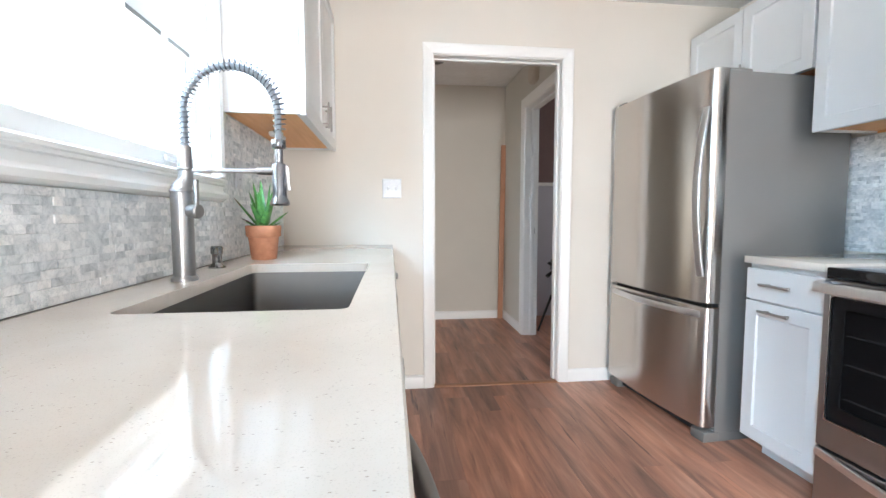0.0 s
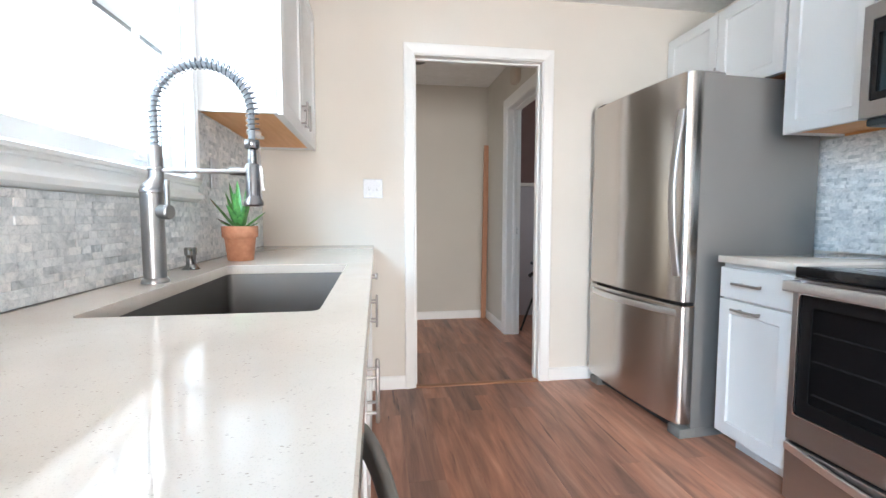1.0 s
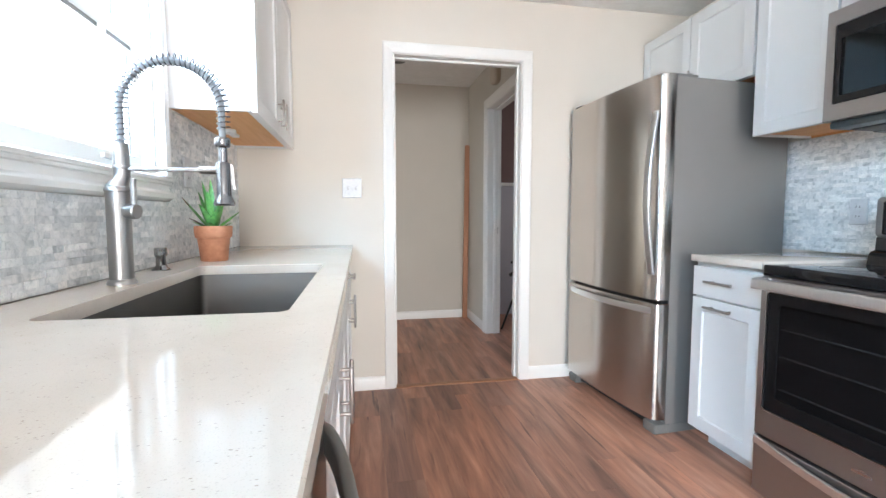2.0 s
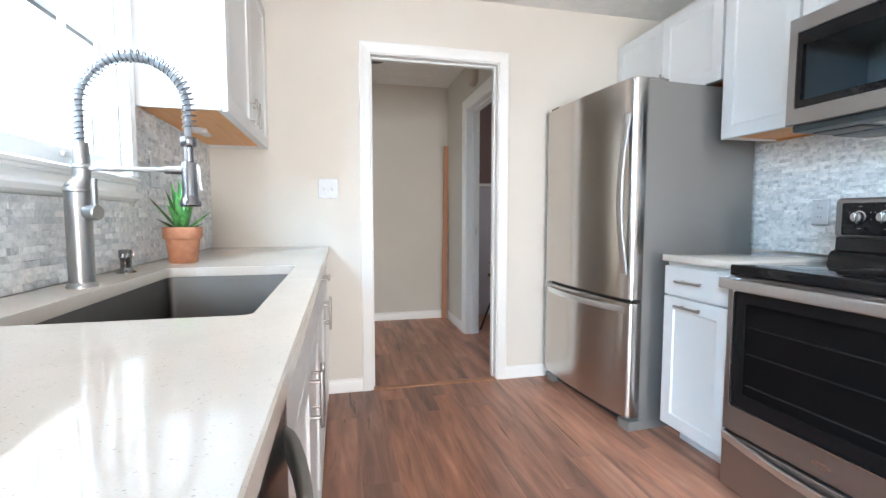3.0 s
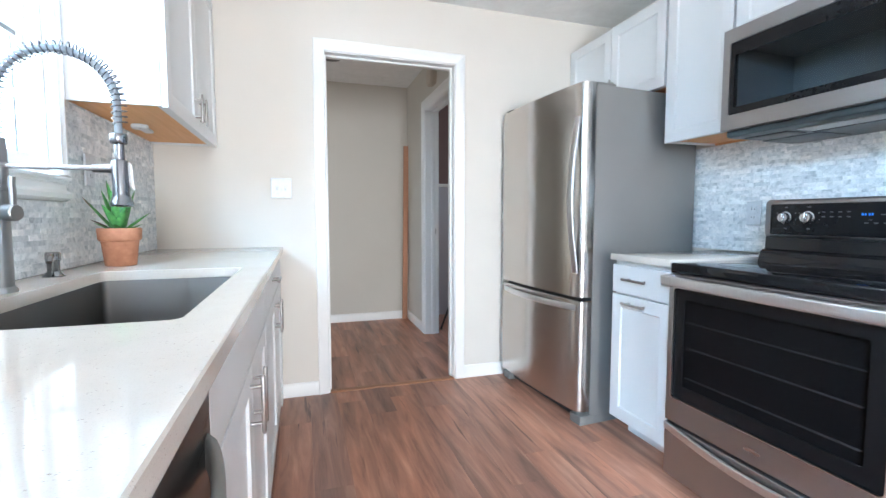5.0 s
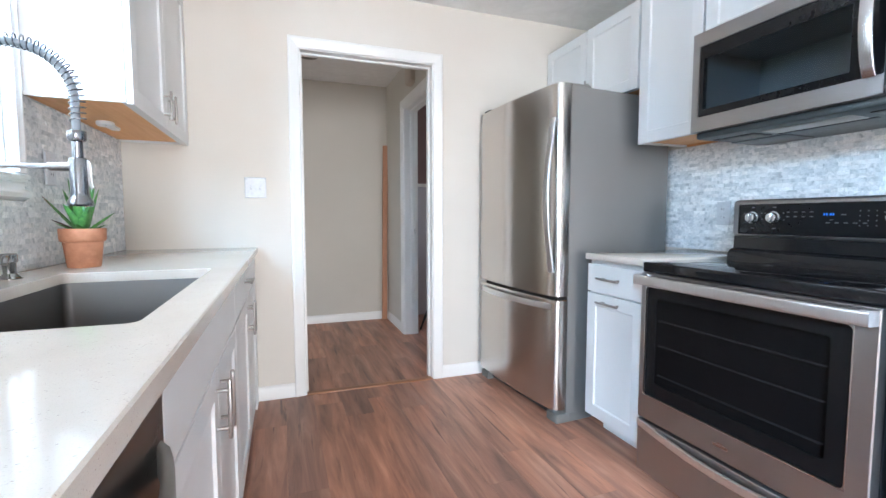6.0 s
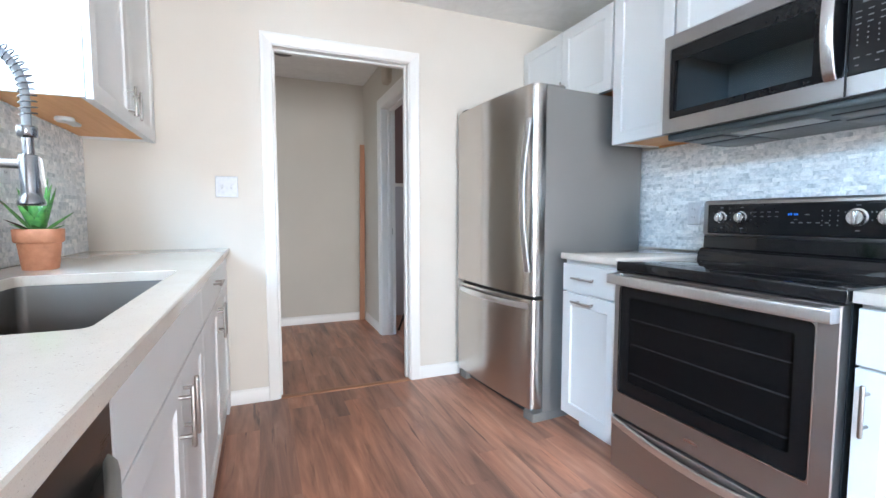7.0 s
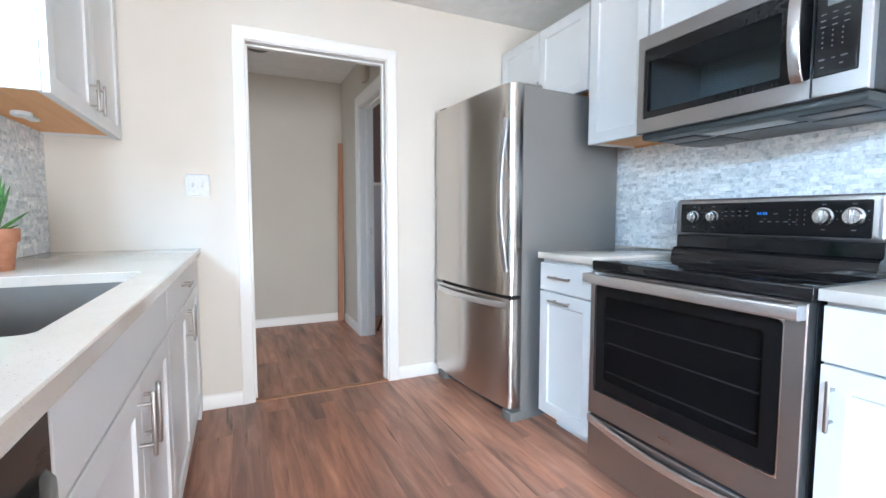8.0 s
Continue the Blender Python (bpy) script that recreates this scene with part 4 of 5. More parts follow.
# ---- wall plates ----
def wall_plate(name, face, u, v, w, h, label, category, toggles, sockets, mat=SWITCH):
    p = thing(name, face.at(u, v, 0), label, category)
    part("cover_plate", stepped_panel(face, u - w / 2, v - h / 2, u + w / 2, v + h / 2, [(0, 0), (0, -0.003), (0.003, -0.006), (0.012, -0.0062)]), mat, p)
    for t in toggles:
        part("slot", span(face, u + t - 0.0052, v - 0.0125, -0.0066, u + t + 0.0052, v + 0.0125, -0.0060), SLOT, p)
        part("toggle", span(face, u + t - 0.004, v - 0.003, -0.018, u + t + 0.004, v + 0.012, -0.0062, 0.0015), mat, p)
    for dv in sockets:
        s = part("socket", stepped_panel(face, u - 0.016, v + dv - 0.014, u + 0.016, v + dv + 0.014, [(0, -0.0062), (0, -0.0078), (0.002, -0.0085), (0.006, -0.0085)]), mat, p)
        bm = span(face, u - 0.008, v + dv - 0.004, -0.0090, u - 0.006, v + dv + 0.006, -0.0080)
        span(face, u + 0.006, v + dv - 0.004, -0.0090, u + 0.008, v + dv + 0.006, -0.0080, bm=bm)
        part("slots", bm, BLACK, s)
    return p


wall_plate("light_switch", Face((0, 3.0, 0), (1, 0, 0), (0, -1, 0)), 0.645, 1.236, 0.113, 0.115, "white double toggle light switch plate on the beige wall", "light switch", (-0.023, 0.023), ())
wall_plate("wall_outlet", Face((0.017, 0, 0), (0, 1, 0), (1, 0, 0)), 2.205, 1.238, 0.072, 0.115, "white outlet plate on the grey stone backsplash", "outlet", (), (-0.02, 0.02))
wall_plate("wall_outlet", Face((RIGHT - 0.024, 0, 0), (0, 1, 0), (-1, 0, 0)), 1.868, 1.088, 0.072, 0.115, "white outlet plate on the stone backsplash beside the range", "outlet", (), (-0.02, 0.02))


# ---- right run: cabinets, counters ----
RB = Face((2.182, 0, 0), (0, 1, 0), (-1, 0, 0))
base_cabinet(RB, 1.684, 2.052, 0.685, "narrow white shaker base cabinet with one drawer beside the range",
             [((1.688, 0.103, 2.049, 0.706), (1.884, 0.672, 0.150, False))],
             [((1.688, 0.714, 2.049, 0.846), (1.884, 0.784, 0.150, False))], "white base cabinets")
base_cabinet(RB, 0.272, 0.882, 0.685, "white shaker base cabinet with one drawer and an upright pull",
             [((0.276, 0.103, 0.878, 0.690), (0.848, 0.592, 0.135, True))],
             [((0.276, 0.698, 0.878, 0.842), None)], "white base cabinets", 0.855)
for a, b, top, lab in ((1.682, 2.046, COUNTER, "narrow pale quartz countertop between the fridge and the range"), (0.262, 0.884, COUNTER - 0.012, "pale quartz countertop beside the range")):
    single("countertop", box((2.163, a, top - 0.030), (2.855, b, top), 0.002), QUARTZ, lab, "countertop", at=(2.49, (a + b) / 2, top - 0.030))

UPR = Face((2.539, 0, 0), (0, 1, 0), (-1, 0, 0))
upper_cabinet(UPR, 2.142, 2.996, 1.745, 2.190, 0.33, "white two door shaker wall cabinet above the fridge",
              [((2.146, 1.743, 2.566, 2.188), (2.592 - 0.05, 1.835, 0.10, True)), ((2.570, 1.743, 2.992, 2.188), (2.594, 1.835, 0.10, True))])
upper_cabinet(UPR, 1.762, 2.134, 1.450, 2.215, 0.33, "tall narrow white shaker wall cabinet with a maple underside",
              [((1.766, 1.447, 2.130, 2.213), None)])
upper_cabinet(UPR, 0.902, 1.758, 1.826, 2.215, 0.33, "white two door shaker wall cabinet above the microwave",
              [((0.906, 1.828, 1.328, 2.213), (1.300, 1.90, 0.10, True)), ((1.332, 1.828, 1.754, 2.213), (1.360, 1.90, 0.10, True))])
upper_cabinet(UPR, 0.290, 0.896, 1.450, 2.215, 0.33, "white shaker wall cabinet beside the microwave",
              [((0.294, 1.447, 0.892, 2.213), None)])


# ---- refrigerator ----
FR = Face((2.075, 2.150, 0), Vector((-0.055, 0.770, 0)).normalized(), Vector((-0.770, -0.055, 0)).normalized())
FW = 0.797
fridge = thing("refrigerator", (2.46, 2.56, 0), "stainless steel bottom freezer refrigerator with grey sides", "refrigerator")
part("body", span(FR, 0.004, 0.045, 0.074, FW - 0.004, 1.722, 0.762, 0.004), FRIDGE_SIDE, fridge, "grey textured cabinet sides")


def bowed_door(z0, z1):
    """A door with a gently bowed front and rounded upright edges."""
    bm = bmesh.new()
    line = [(FW, 0.066), (FW, 0.009)]
    for k in range(1, 7):
        a = radians(15 * k)
        line.append((FW - 0.009 + 0.009 * math.cos(a), 0.009 - 0.009 * math.sin(a)))
    for k in range(1, 20):
        u = 0.022 + (FW - 0.031) * (1 - k / 20)
        line.append((u, -0.020 * (1 - (2 * u / FW - 1) ** 2)))
    for k in range(0, 9):
        a = radians(90 + 11.25 * k)
        line.append((0.022 + 0.022 * math.cos(a), 0.060 - 0.060 * math.sin(a)))
    line.append((0, 0.066))
    rings = []
    for z, pull in ((z0, 0.004), (z0 + 0.004, 0), (z1 - 0.004, 0), (z1, 0.004)):
        rings.append([bm.verts.new(FR.at(u + (pull if u < FW / 2 else -pull), z, min(0.066, d + pull))) for u, d in line])
    n = len(line)
    for a, b in zip(rings, rings[1:]):
        for i in range(n):
            bm.faces.new((a[i], a[(i + 1) % n], b[(i + 1) % n], b[i]))
    bm.faces.new(rings[0][::-1])
    bm.faces.new(rings[-1])
    bmesh.ops.recalc_face_normals(bm, faces=bm.faces)
    return bm


upper_door = part("door", bowed_door(0.662, 1.732), STEEL_F, fridge, "brushed stainless upper door")
part("gasket", span(FR, 0.012, 0.640, 0.040, FW - 0.012, 0.668, 0.072), BLACK, fridge, "black gap between the doors")
lower_door = part("freezer_drawer", bowed_door(0.070, 0.646), STEEL_F, fridge, "brushed stainless freezer drawer")
pts = []
for k in range(25):
    s = k / 24
    pts.append(FR.at(0.034, 0.790 + 0.770 * s, -0.010 - 0.040 * math.sin(math.pi * s)))
part("handle", sweep(pts, oblong(0.014, 0.040, 0.004), FR.u), STEEL_SATIN, upper_door, "bowed polished steel bar handle")
pts = []
for k in range(25):
    s = k / 24
    pts.append(FR.at(0.034 + (FW - 0.06) * s, 0.610, 0.006 - 0.052 * math.sin(math.pi * s) ** 0.7))
part("handle", sweep(pts, oblong(0.013, 0.032, 0.004), (0, 0, 1)), STEEL_SATIN, lower_door, "bowed polished steel drawer handle")
part("hinge_cover", span(FR, FW - 0.085, 1.722, 0.02, FW - 0.005, 1.752, 0.12, 0.006), BLACK, fridge, "dark hinge cover")
part("hinge_cover", span(FR, 0.01, 1.7225, 0.085, 0.09, 1.736, 0.20, 0.005), FOOT, fridge, "grey hinge cover")
part("base_grille", span(FR, 0.09, 0.018, 0.045, FW - 0.09, 0.062, 0.074), BLACK, fridge)
for u in (0.0, FW - 0.088):
    part("foot", span(FR, u, 0.0, 0.012, u + 0.088, 0.050, 0.10, 0.008), FOOT, fridge, "grey plastic roller foot")
part("side_skirt", span(FR, 0.006, 0.0, 0.101, 0.03, 0.0445, 0.75), FRIDGE_SIDE, fridge)
for z in (0.93, 1.50):
    part("screw_plug", rod(FR.at(FW - 0.030, z, 0.004), FR.at(FW - 0.030, z, -0.0025), 0.0045, seg=12), FOOT, upper_door, "small grey screw plug")
part("badge", bars(Face(FR.at(FW - 0.075, 0, 0.0015), FR.u, FR.n), [(0, 1.655, 0.034, 0.016)], -0.0015), STEEL_BAR, upper_door, "small oval maker's badge")


# ---- range ----
RF = Face((2.150, 0, 0), (0, 1, 0), (-1, 0, 0))
R0, R1 = 0.893, 1.673
stove = thing("range", (2.48, 1.283, 0), "stainless steel electric range with a black glass cooktop and oven door", "range")
part("body", box((2.195, R0 + 0.002, 0.02), (2.835, R1 - 0.002, 0.858), 0.002), BLACK, stove, "black enamel side panels")
bm = box((2.150, R0 - 0.005, 0.850), (2.72, R1 - 0.008, 0.890), 0.006, 3)
part("cooktop", bm, BLACK_GLASS, stove, "black ceramic glass cooktop")
for cx, cy, r in ((2.32, 1.09, 0.105), (2.32, 1.49, 0.085), (2.56, 1.09, 0.075), (2.56, 1.49, 0.095)):
    bm = lathe([(r, 0.8901), (r, 0.8905), (r - 0.002, 0.8905), (r - 0.002, 0.8901)], (cx, cy, 0), 48)
    part("burner_ring", bm, RING, stove, "thin printed burner ring")

WIN = (0.949, 0.350, 1.646, 0.795)


def framed(face, u0, v0, u1, v1, hole, t, corner):
    """A door face with a rounded opening through it."""
    bm = bmesh.new()
    a, b, c, d = hole
    inner = [((a + c) / 2 + x, (b + d) / 2 + y) for x, y in oblong(c - a, d - b, corner, 5)]

    def rect(i, depth):
        return [bm.verts.new(face.at(*p, depth)) for p in ((u1 - i, v1 - i), (u0 + i, v1 - i), (u0 + i, v0 + i), (u1 - i, v0 + i))]

    back, edge, front = rect(0, t), rect(0, 0.003), rect(0.003, 0)
    hole_f = [bm.verts.new(face.at(x, y, 0)) for x, y in inner]
    hole_b = [bm.verts.new(face.at(x, y, t)) for x, y in inner]
    for p, q in ((back, edge), (edge, front), (hole_f, hole_b)):
        n = len(p)
        for i in range(n):
            bm.faces.new((p[i], p[(i + 1) % n], q[(i + 1) % n], q[i]))
    ring_top(bm, front, hole_f, False)
    ring_top(bm, back, hole_b, True)
    bmesh.ops.recalc_face_normals(bm, faces=bm.faces)
    return bm


oven_door = part("oven_door", framed(RF, R0 + 0.004, 0.252, R1 - 0.004, 0.846, WIN, 0.040, 0.018), STEEL_R, stove, "brushed stainless oven door")
part("window_trim", framed(Face((2.1498, 0, 0), (0, 1, 0), (-1, 0, 0)), WIN[0] - 0.003, WIN[1] - 0.003, WIN[2] + 0.003, WIN[3] + 0.003, (WIN[0] + 0.003, WIN[1] + 0.003, WIN[2] - 0.003, WIN[3] - 0.003), 0.006, 0.016), STEEL_BAR, oven_door)
part("window_border", framed(Face((2.1590, 0, 0), (0, 1, 0), (-1, 0, 0)), WIN[0] + 0.0005, WIN[1] + 0.0005, WIN[2] - 0.0005, WIN[3] - 0.0005, (WIN[0] + 0.055, WIN[1] + 0.055, WIN[2] - 0.045, WIN[3] - 0.045), 0.005, 0.01), BLACK, oven_door, "black printed glass border")
part("pane", outer_sheet((2.1530, WIN[0] + 0.001, WIN[1] + 0.001), (2.1565, WIN[2] - 0.001, WIN[3] - 0.001)), OVEN_PANE, oven_door, "smoked oven window glass").visible_shadow = False
for z in (0.44, 0.56, 0.66):
    bm = bmesh.new()
    for x in (2.1705, 2.176, 2.1815):
        rod((x, 1.02, z), (x, 1.60, z), 0.0012, seg=8, bm=bm)
    for y in (1.03, 1.31, 1.59):
        rod((2.169, y, z), (2.183, y, z), 0.0016, seg=8, bm=bm)
    part("oven_rack", bm, RACK, stove, "wire oven rack behind the glass")
part("oven_cavity", box((2.186, WIN[0] - 0.02, WIN[1] - 0.02), (2.1935, WIN[2] + 0.02, WIN[3] + 0.02)), DARK_ENAMEL, stove)
bm = sweep([(2.112 - 0.010 * math.sin(math.pi * k / 20), R0 + 0.006 + (R1 - R0 - 0.012) * k / 20, 0.822) for k in range(21)], oblong(0.017, 0.038, 0.006), (0, 0, 1))
for y in (R0 + 0.02, R1 - 0.02):
    box((2.114, y - 0.013, 0.801), (2.152, y + 0.013, 0.843), 0.003, bm=bm)
part("handle", bm, STEEL_SATIN, oven_door, "wide polished steel handle")
part("badge", bars(RF, [(1.30, 0.298, 0.055, 0.010), (1.30, 0.307, 0.024, 0.004)]), STEEL_BAR, oven_door, "small maker's mark in plain strokes")
part("vent_gap", box((2.170, R0 + 0.01, 0.226), (2.194, R1 - 0.01, 0.256)), BLACK, stove)
drawer = part("storage_drawer", stepped_panel(RF, R0 + 0.004, 0.028, R1 - 0.004, 0.240, [(0, 0.045), (0, 0.003), (0.003, 0), (0.01, 0)]), STEEL_R, stove, "brushed stainless storage drawer")
pts = [RF.at(R0 + 0.012 + (R1 - R0 - 0.024) * k / 24, 0.232 - 0.030 * math.sin(math.pi * k / 24), -0.004 - 0.014 * math.sin(math.pi * k / 24)) for k in range(25)]
part("drawer_lip", sweep(pts, oblong(0.013, 0.032, 0.005), (0, 0, 1)), STEEL_SATIN, drawer, "curved steel lip handle")
part("plinth", box((2.23, R0 + 0.01, 0.0), (2.78, R1 - 0.01, 0.0195)), BLACK, stove)

# backguard, leaning back a little
bm = bmesh.new()
prof = [(2.520, 0.890), (2.527, 0.926), (2.538, 0.938), (2.556, 0.943), (2.559, 0.991), (2.80, 0.991), (2.80, 0.890)]
rings = [[bm.verts.new((x, y, z)) for x, z in prof] for y in (0.908, 1.592)]
for i in range(len(prof)):
    bm.faces.new((rings[0][i], rings[0][(i + 1) % 7], rings[1][(i + 1) % 7], rings[1][i]))
bm.faces.new(rings[0][::-1])
bm.faces.new(rings[1])
bmesh.ops.recalc_face_normals(bm, faces=bm.faces)
part("back_riser", bm, BLACK_GLASS, stove, "black stepped back riser")
guard = part("backguard", stepped_panel(Face((2.545, 0, 0), (0, 1, 0), (-1, 0, 0)), 0.905, 0.990, 1.593, 1.138, [(0, 0.25), (0, 0.010), (0.004, 0.003), (0.010, 0), (0.03, 0)], corner=0.016), STEEL_R, stove, "stainless control backguard")
CP = Face((2.5448, 0, 0), (0, 1, 0), (-1, 0, 0))
part("control_panel", stepped_panel(CP, 0.935, 1.002, 1.566, 1.120, [(0, 0.004), (0, -0.001), (0.002, -0.0022), (0.01, -0.0022)], corner=0.006), PANEL_BLACK, guard, "black glass control panel")
CQ = Face((2.5425, 0, 0), (0, 1, 0), (-1, 0, 0))
marks = [(1.375 - 0.026 * i, 1.088 - 0.017 * j, 0.011, 0.0026) for i in range(4) for j in range(2)]
marks += [(1.155 - 0.022 * i, 1.090 - 0.016 * j, 0.0032, 0.0034) for i in range(3) for j in range(4)]
marks += [(1.245 - 0.026 * i, 1.050, 0.012, 0.0028) for i in range(5)] + [(1.20, 1.078, 0.014, 0.0028), (1.235, 1.060, 0.010, 0.002)]
for y in (1.505, 1.424, 1.058, 0.979):
    marks += [(y, 1.107, 0.012, 0.003), (y, 1.026, 0.012, 0.003), (y - 0.034, 1.085, 0.004, 0.004), (y + 0.034, 1.085, 0.004, 0.004), (y - 0.036, 1.06, 0.003, 0.003)]
tagged(part("printed_marks", bars(CQ, marks), MARK, guard, "pale printed marks too small to read"), kind="stuff")
digits = bmesh.new()
for u in (1.257, 1.249, 1.238, 1.230):
    span(CQ, u - 0.0024, 1.075, -0.0012, u + 0.0024, 1.083, 0.0002, bm=digits)
part("clock_digits", digits, CLOCK, guard, "glowing blue clock digits")
for y, r in ((1.505, 0.021), (1.424, 0.021), (1.058, 0.026), (0.979, 0.026)):
    k = part("knob", lathe([(0, 0.022), (r * 0.84, 0.022), (r * 0.90, 0.019), (r * 0.94, 0.008), (r * 1.12, 0.006), (r * 1.16, 0.002), (r * 1.16, 0)], (2.5424, y, 1.068), 36, axis=(-1, 0, 0)), STEEL_BAR, stove, "polished metal control knob")
    part("grip", box((2.512, y - 0.0055, 1.068 - r * 0.8), (2.5225, y + 0.0055, 1.068 + r * 0.8), 0.003), STEEL_BAR, k)


# ---- microwave over the range ----
MF = Face((2.400, 0, 0), (0, 1, 0), (-1, 0, 0))
M0, M1, MZ0, MZ1, SPLIT = 0.907, 1.688, 1.418, 1.816, 1.044
mw = thing("microwave", (2.60, 1.295, 1.418), "stainless steel over-the-range microwave with a curved handle", "microwave")
bm = box((2.430, M0 + 0.002, MZ0 + 0.004), (2.868, M1 - 0.002, 1.470))
box((2.430, M0 + 0.002, 1.742), (2.868, M1 - 0.002, MZ1), bm=bm)
box((2.430, M0 + 0.002, 1.470), (2.868, 1.090, 1.742), bm=bm)
box((2.430, 1.645, 1.470), (2.868, M1 - 0.002, 1.742), bm=bm)
box((2.740, 1.090, 1.470), (2.868, 1.645, 1.742), bm=bm)
part("body", bm, BLACK, mw, "black microwave casing")
bm = box((2.432, 1.0905, 1.4705), (2.7395, 1.6445, 1.4735))
box((2.432, 1.0905, 1.7385), (2.7395, 1.6445, 1.7415), bm=bm)
box((2.432, 1.0905, 1.4740), (2.7395, 1.0935, 1.7380), bm=bm)
box((2.432, 1.6415, 1.4740), (2.7395, 1.6445, 1.7380), bm=bm)
box((2.7365, 1.0940, 1.4740), (2.7395, 1.6410, 1.7380), bm=bm)
part("cavity", bm, CAVITY, mw, "grey enamel oven cavity behind the glass")
part("turntable", lathe([(0, 0), (0.120, 0), (0.126, 0.006), (0.120, 0.004), (0, 0.003)], (2.585, 1.368, 1.478), 40), GREY_VENT, mw, "round turntable plate")
MWIN = (1.0475, 1.477, 1.655, 1.760)
mdoor = part("door", framed(MF, SPLIT + 0.001, MZ0, M1, MZ1, MWIN, 0.028, 0.006), STEEL_R, mw, "brushed stainless microwave door")
part("window_border", framed(Face((2.4015, 0, 0), (0, 1, 0), (-1, 0, 0)), MWIN[0] + 0.0005, MWIN[1] + 0.0005, MWIN[2] - 0.0005, MWIN[3] - 0.0005, (MWIN[0] + 0.085, MWIN[1] + 0.028, MWIN[2] - 0.020, MWIN[3] - 0.052), 0.004, 0.004), PANEL_BLACK, mdoor, "black glass border")
part("pane", outer_sheet((2.4060, MWIN[0] + 0.001, MWIN[1] + 0.001), (2.4090, MWIN[2] - 0.001, MWIN[3] - 0.001)), MW_PANE, mdoor, "smoked microwave window")
control = part("control_side", stepped_panel(MF, M0, MZ0, SPLIT - 0.001, MZ1, [(0, 0.028), (0, 0.003), (0.003, 0), (0.008, 0)]), STEEL_R, mw, "brushed stainless control side")
part("control_panel", stepped_panel(MF, 0.932, 1.476, SPLIT - 0.001, 1.806, [(0, 0.004), (0, -0.001), (0.002, -0.002), (0.008, -0.002)], corner=0.006), PANEL_BLACK, control, "black glass keypad")
# solid black strip that stands in for the dark seam beside the door
part("door_gap_strip", box((2.3988, SPLIT - 0.0020, MZ0 + 0.002), (2.429, SPLIT + 0.0020, MZ1 - 0.002)), BLACK, mw)
MK = Face((2.3978, 0, 0), (0, 1, 0), (-1, 0, 0))
keys = [(1.020 - 0.024 * i, 1.602 - 0.0145 * j, 0.0034, 0.004) for i in range(3) for j in range(4)]
keys += [(1.020 - 0.028 * i, 1.652 - 0.0175 * j, 0.013, 0.0026) for i in range(3) for j in range(3)]
keys += [(1.020, 1.524, 0.014, 0.004), (0.992, 1.524, 0.010, 0.002), (0.966, 1.524, 0.016, 0.004), (1.018, 1.502, 0.009, 0.003), (0.972, 1.504, 0.009, 0.003)]
tagged(part("printed_keys", bars(MK, keys), MARK, control, "pale keypad marks too small to read"), kind="stuff")
part("display", stepped_panel(MK, 0.952, 1.673, 1.012, 1.706, [(0, 0.002), (0, -0.0006), (0.001, -0.001), (0.003, -0.001)]), DISPLAY, control, "dim grey display")
pts = [MF.at(1.078 - 0.004 * math.sin(math.pi * k / 20), 1.476 + 0.330 * k / 20, -0.006 - 0.042 * math.sin(math.pi * k / 20) ** 0.7) for k in range(21)]
part("handle", sweep(pts, oblong(0.012, 0.034, 0.004), (0, 1, 0)), STEEL_BAR, mdoor, "curved polished steel handle")
part("badge", bars(MF, [(1.375, 1.779, 0.052, 0.009), (1.375, 1.787, 0.022, 0.004)]), STEEL_R, mdoor, "small maker's mark in plain strokes")
under = part("underside", box((2.425, M0 + 0.008, 1.392), (2.85, M1 - 0.008, 1.4205), 0.008), UNDERSIDE, mw, "dark grey vented underside")
part("vent_plate", box((2.485, 1.165, 1.3885), (2.575, 1.445, 1.3925), 0.001), STEEL_H, under, "perforated metal vent plate")
part("vent_slot", box((2.592, 1.150, 1.3890), (2.606, 1.460, 1.3925)), BLACK, under)
for y in (1.035, 1.565):
    lens = part("lamp_frame", box((2.490, y - 0.085, 1.3885), (2.590, y + 0.085, 1.3925), 0.001), BLACK, under)
    part("lamp_lens", box((2.505, y - 0.070, 1.3870), (2.575, y + 0.070, 1.3884), 0.0005), FOOT, lens, "pale frosted lamp lens")
    part("grease_filter", box((2.625, y - 0.11, 1.3885), (2.80, y + 0.11, 1.3925), 0.001), GREY_VENT, under, "metal mesh filter")


# ---- hall and the room off it ----
board = thing("wooden_board", (1.785, 4.80, 0), "long raw pine trim board leaning upright in the hall corner", "board")
bm = bmesh.new()
lean = Matrix.Translation((1.772, 4.818, 0.0)) @ Matrix.Rotation(radians(0.9), 4, "Y") @ Matrix.Rotation(radians(-0.6), 4, "X")
vs = bmesh.ops.create_cube(bm, size=1.0, matrix=lean @ Matrix.Translation((0, 0, 0.903)) @ Matrix.Diagonal((0.052, 0.016, 1.803, 1)))["verts"]
bmesh.ops.bevel(bm, geom=list({e for v in vs for e in v.link_edges}), offset=0.002, segments=1, affect="EDGES")
part("plank", bm, PINE, board)
chime = thing("door_chime", (1.82, 3.87, 2.20), "beige rounded chime box high on the hall wall", "chime")
part("cover", stepped_panel(Face((1.82, 0, 0), (0, 1, 0), (-1, 0, 0)), 3.80, 2.155, 3.955, 2.30, [(0, 0), (0, -0.035), (0.012, -0.048), (0.03, -0.05)], corner=0.04), paint("cream_plastic", (0.55, 0.47, 0.38), 0.5, 0.03, 200, 0.1), chime)
lamp = thing("ceiling_light", (1.02, 4.18, TOP), "dark bronze flush ceiling light that is switched off", "light")
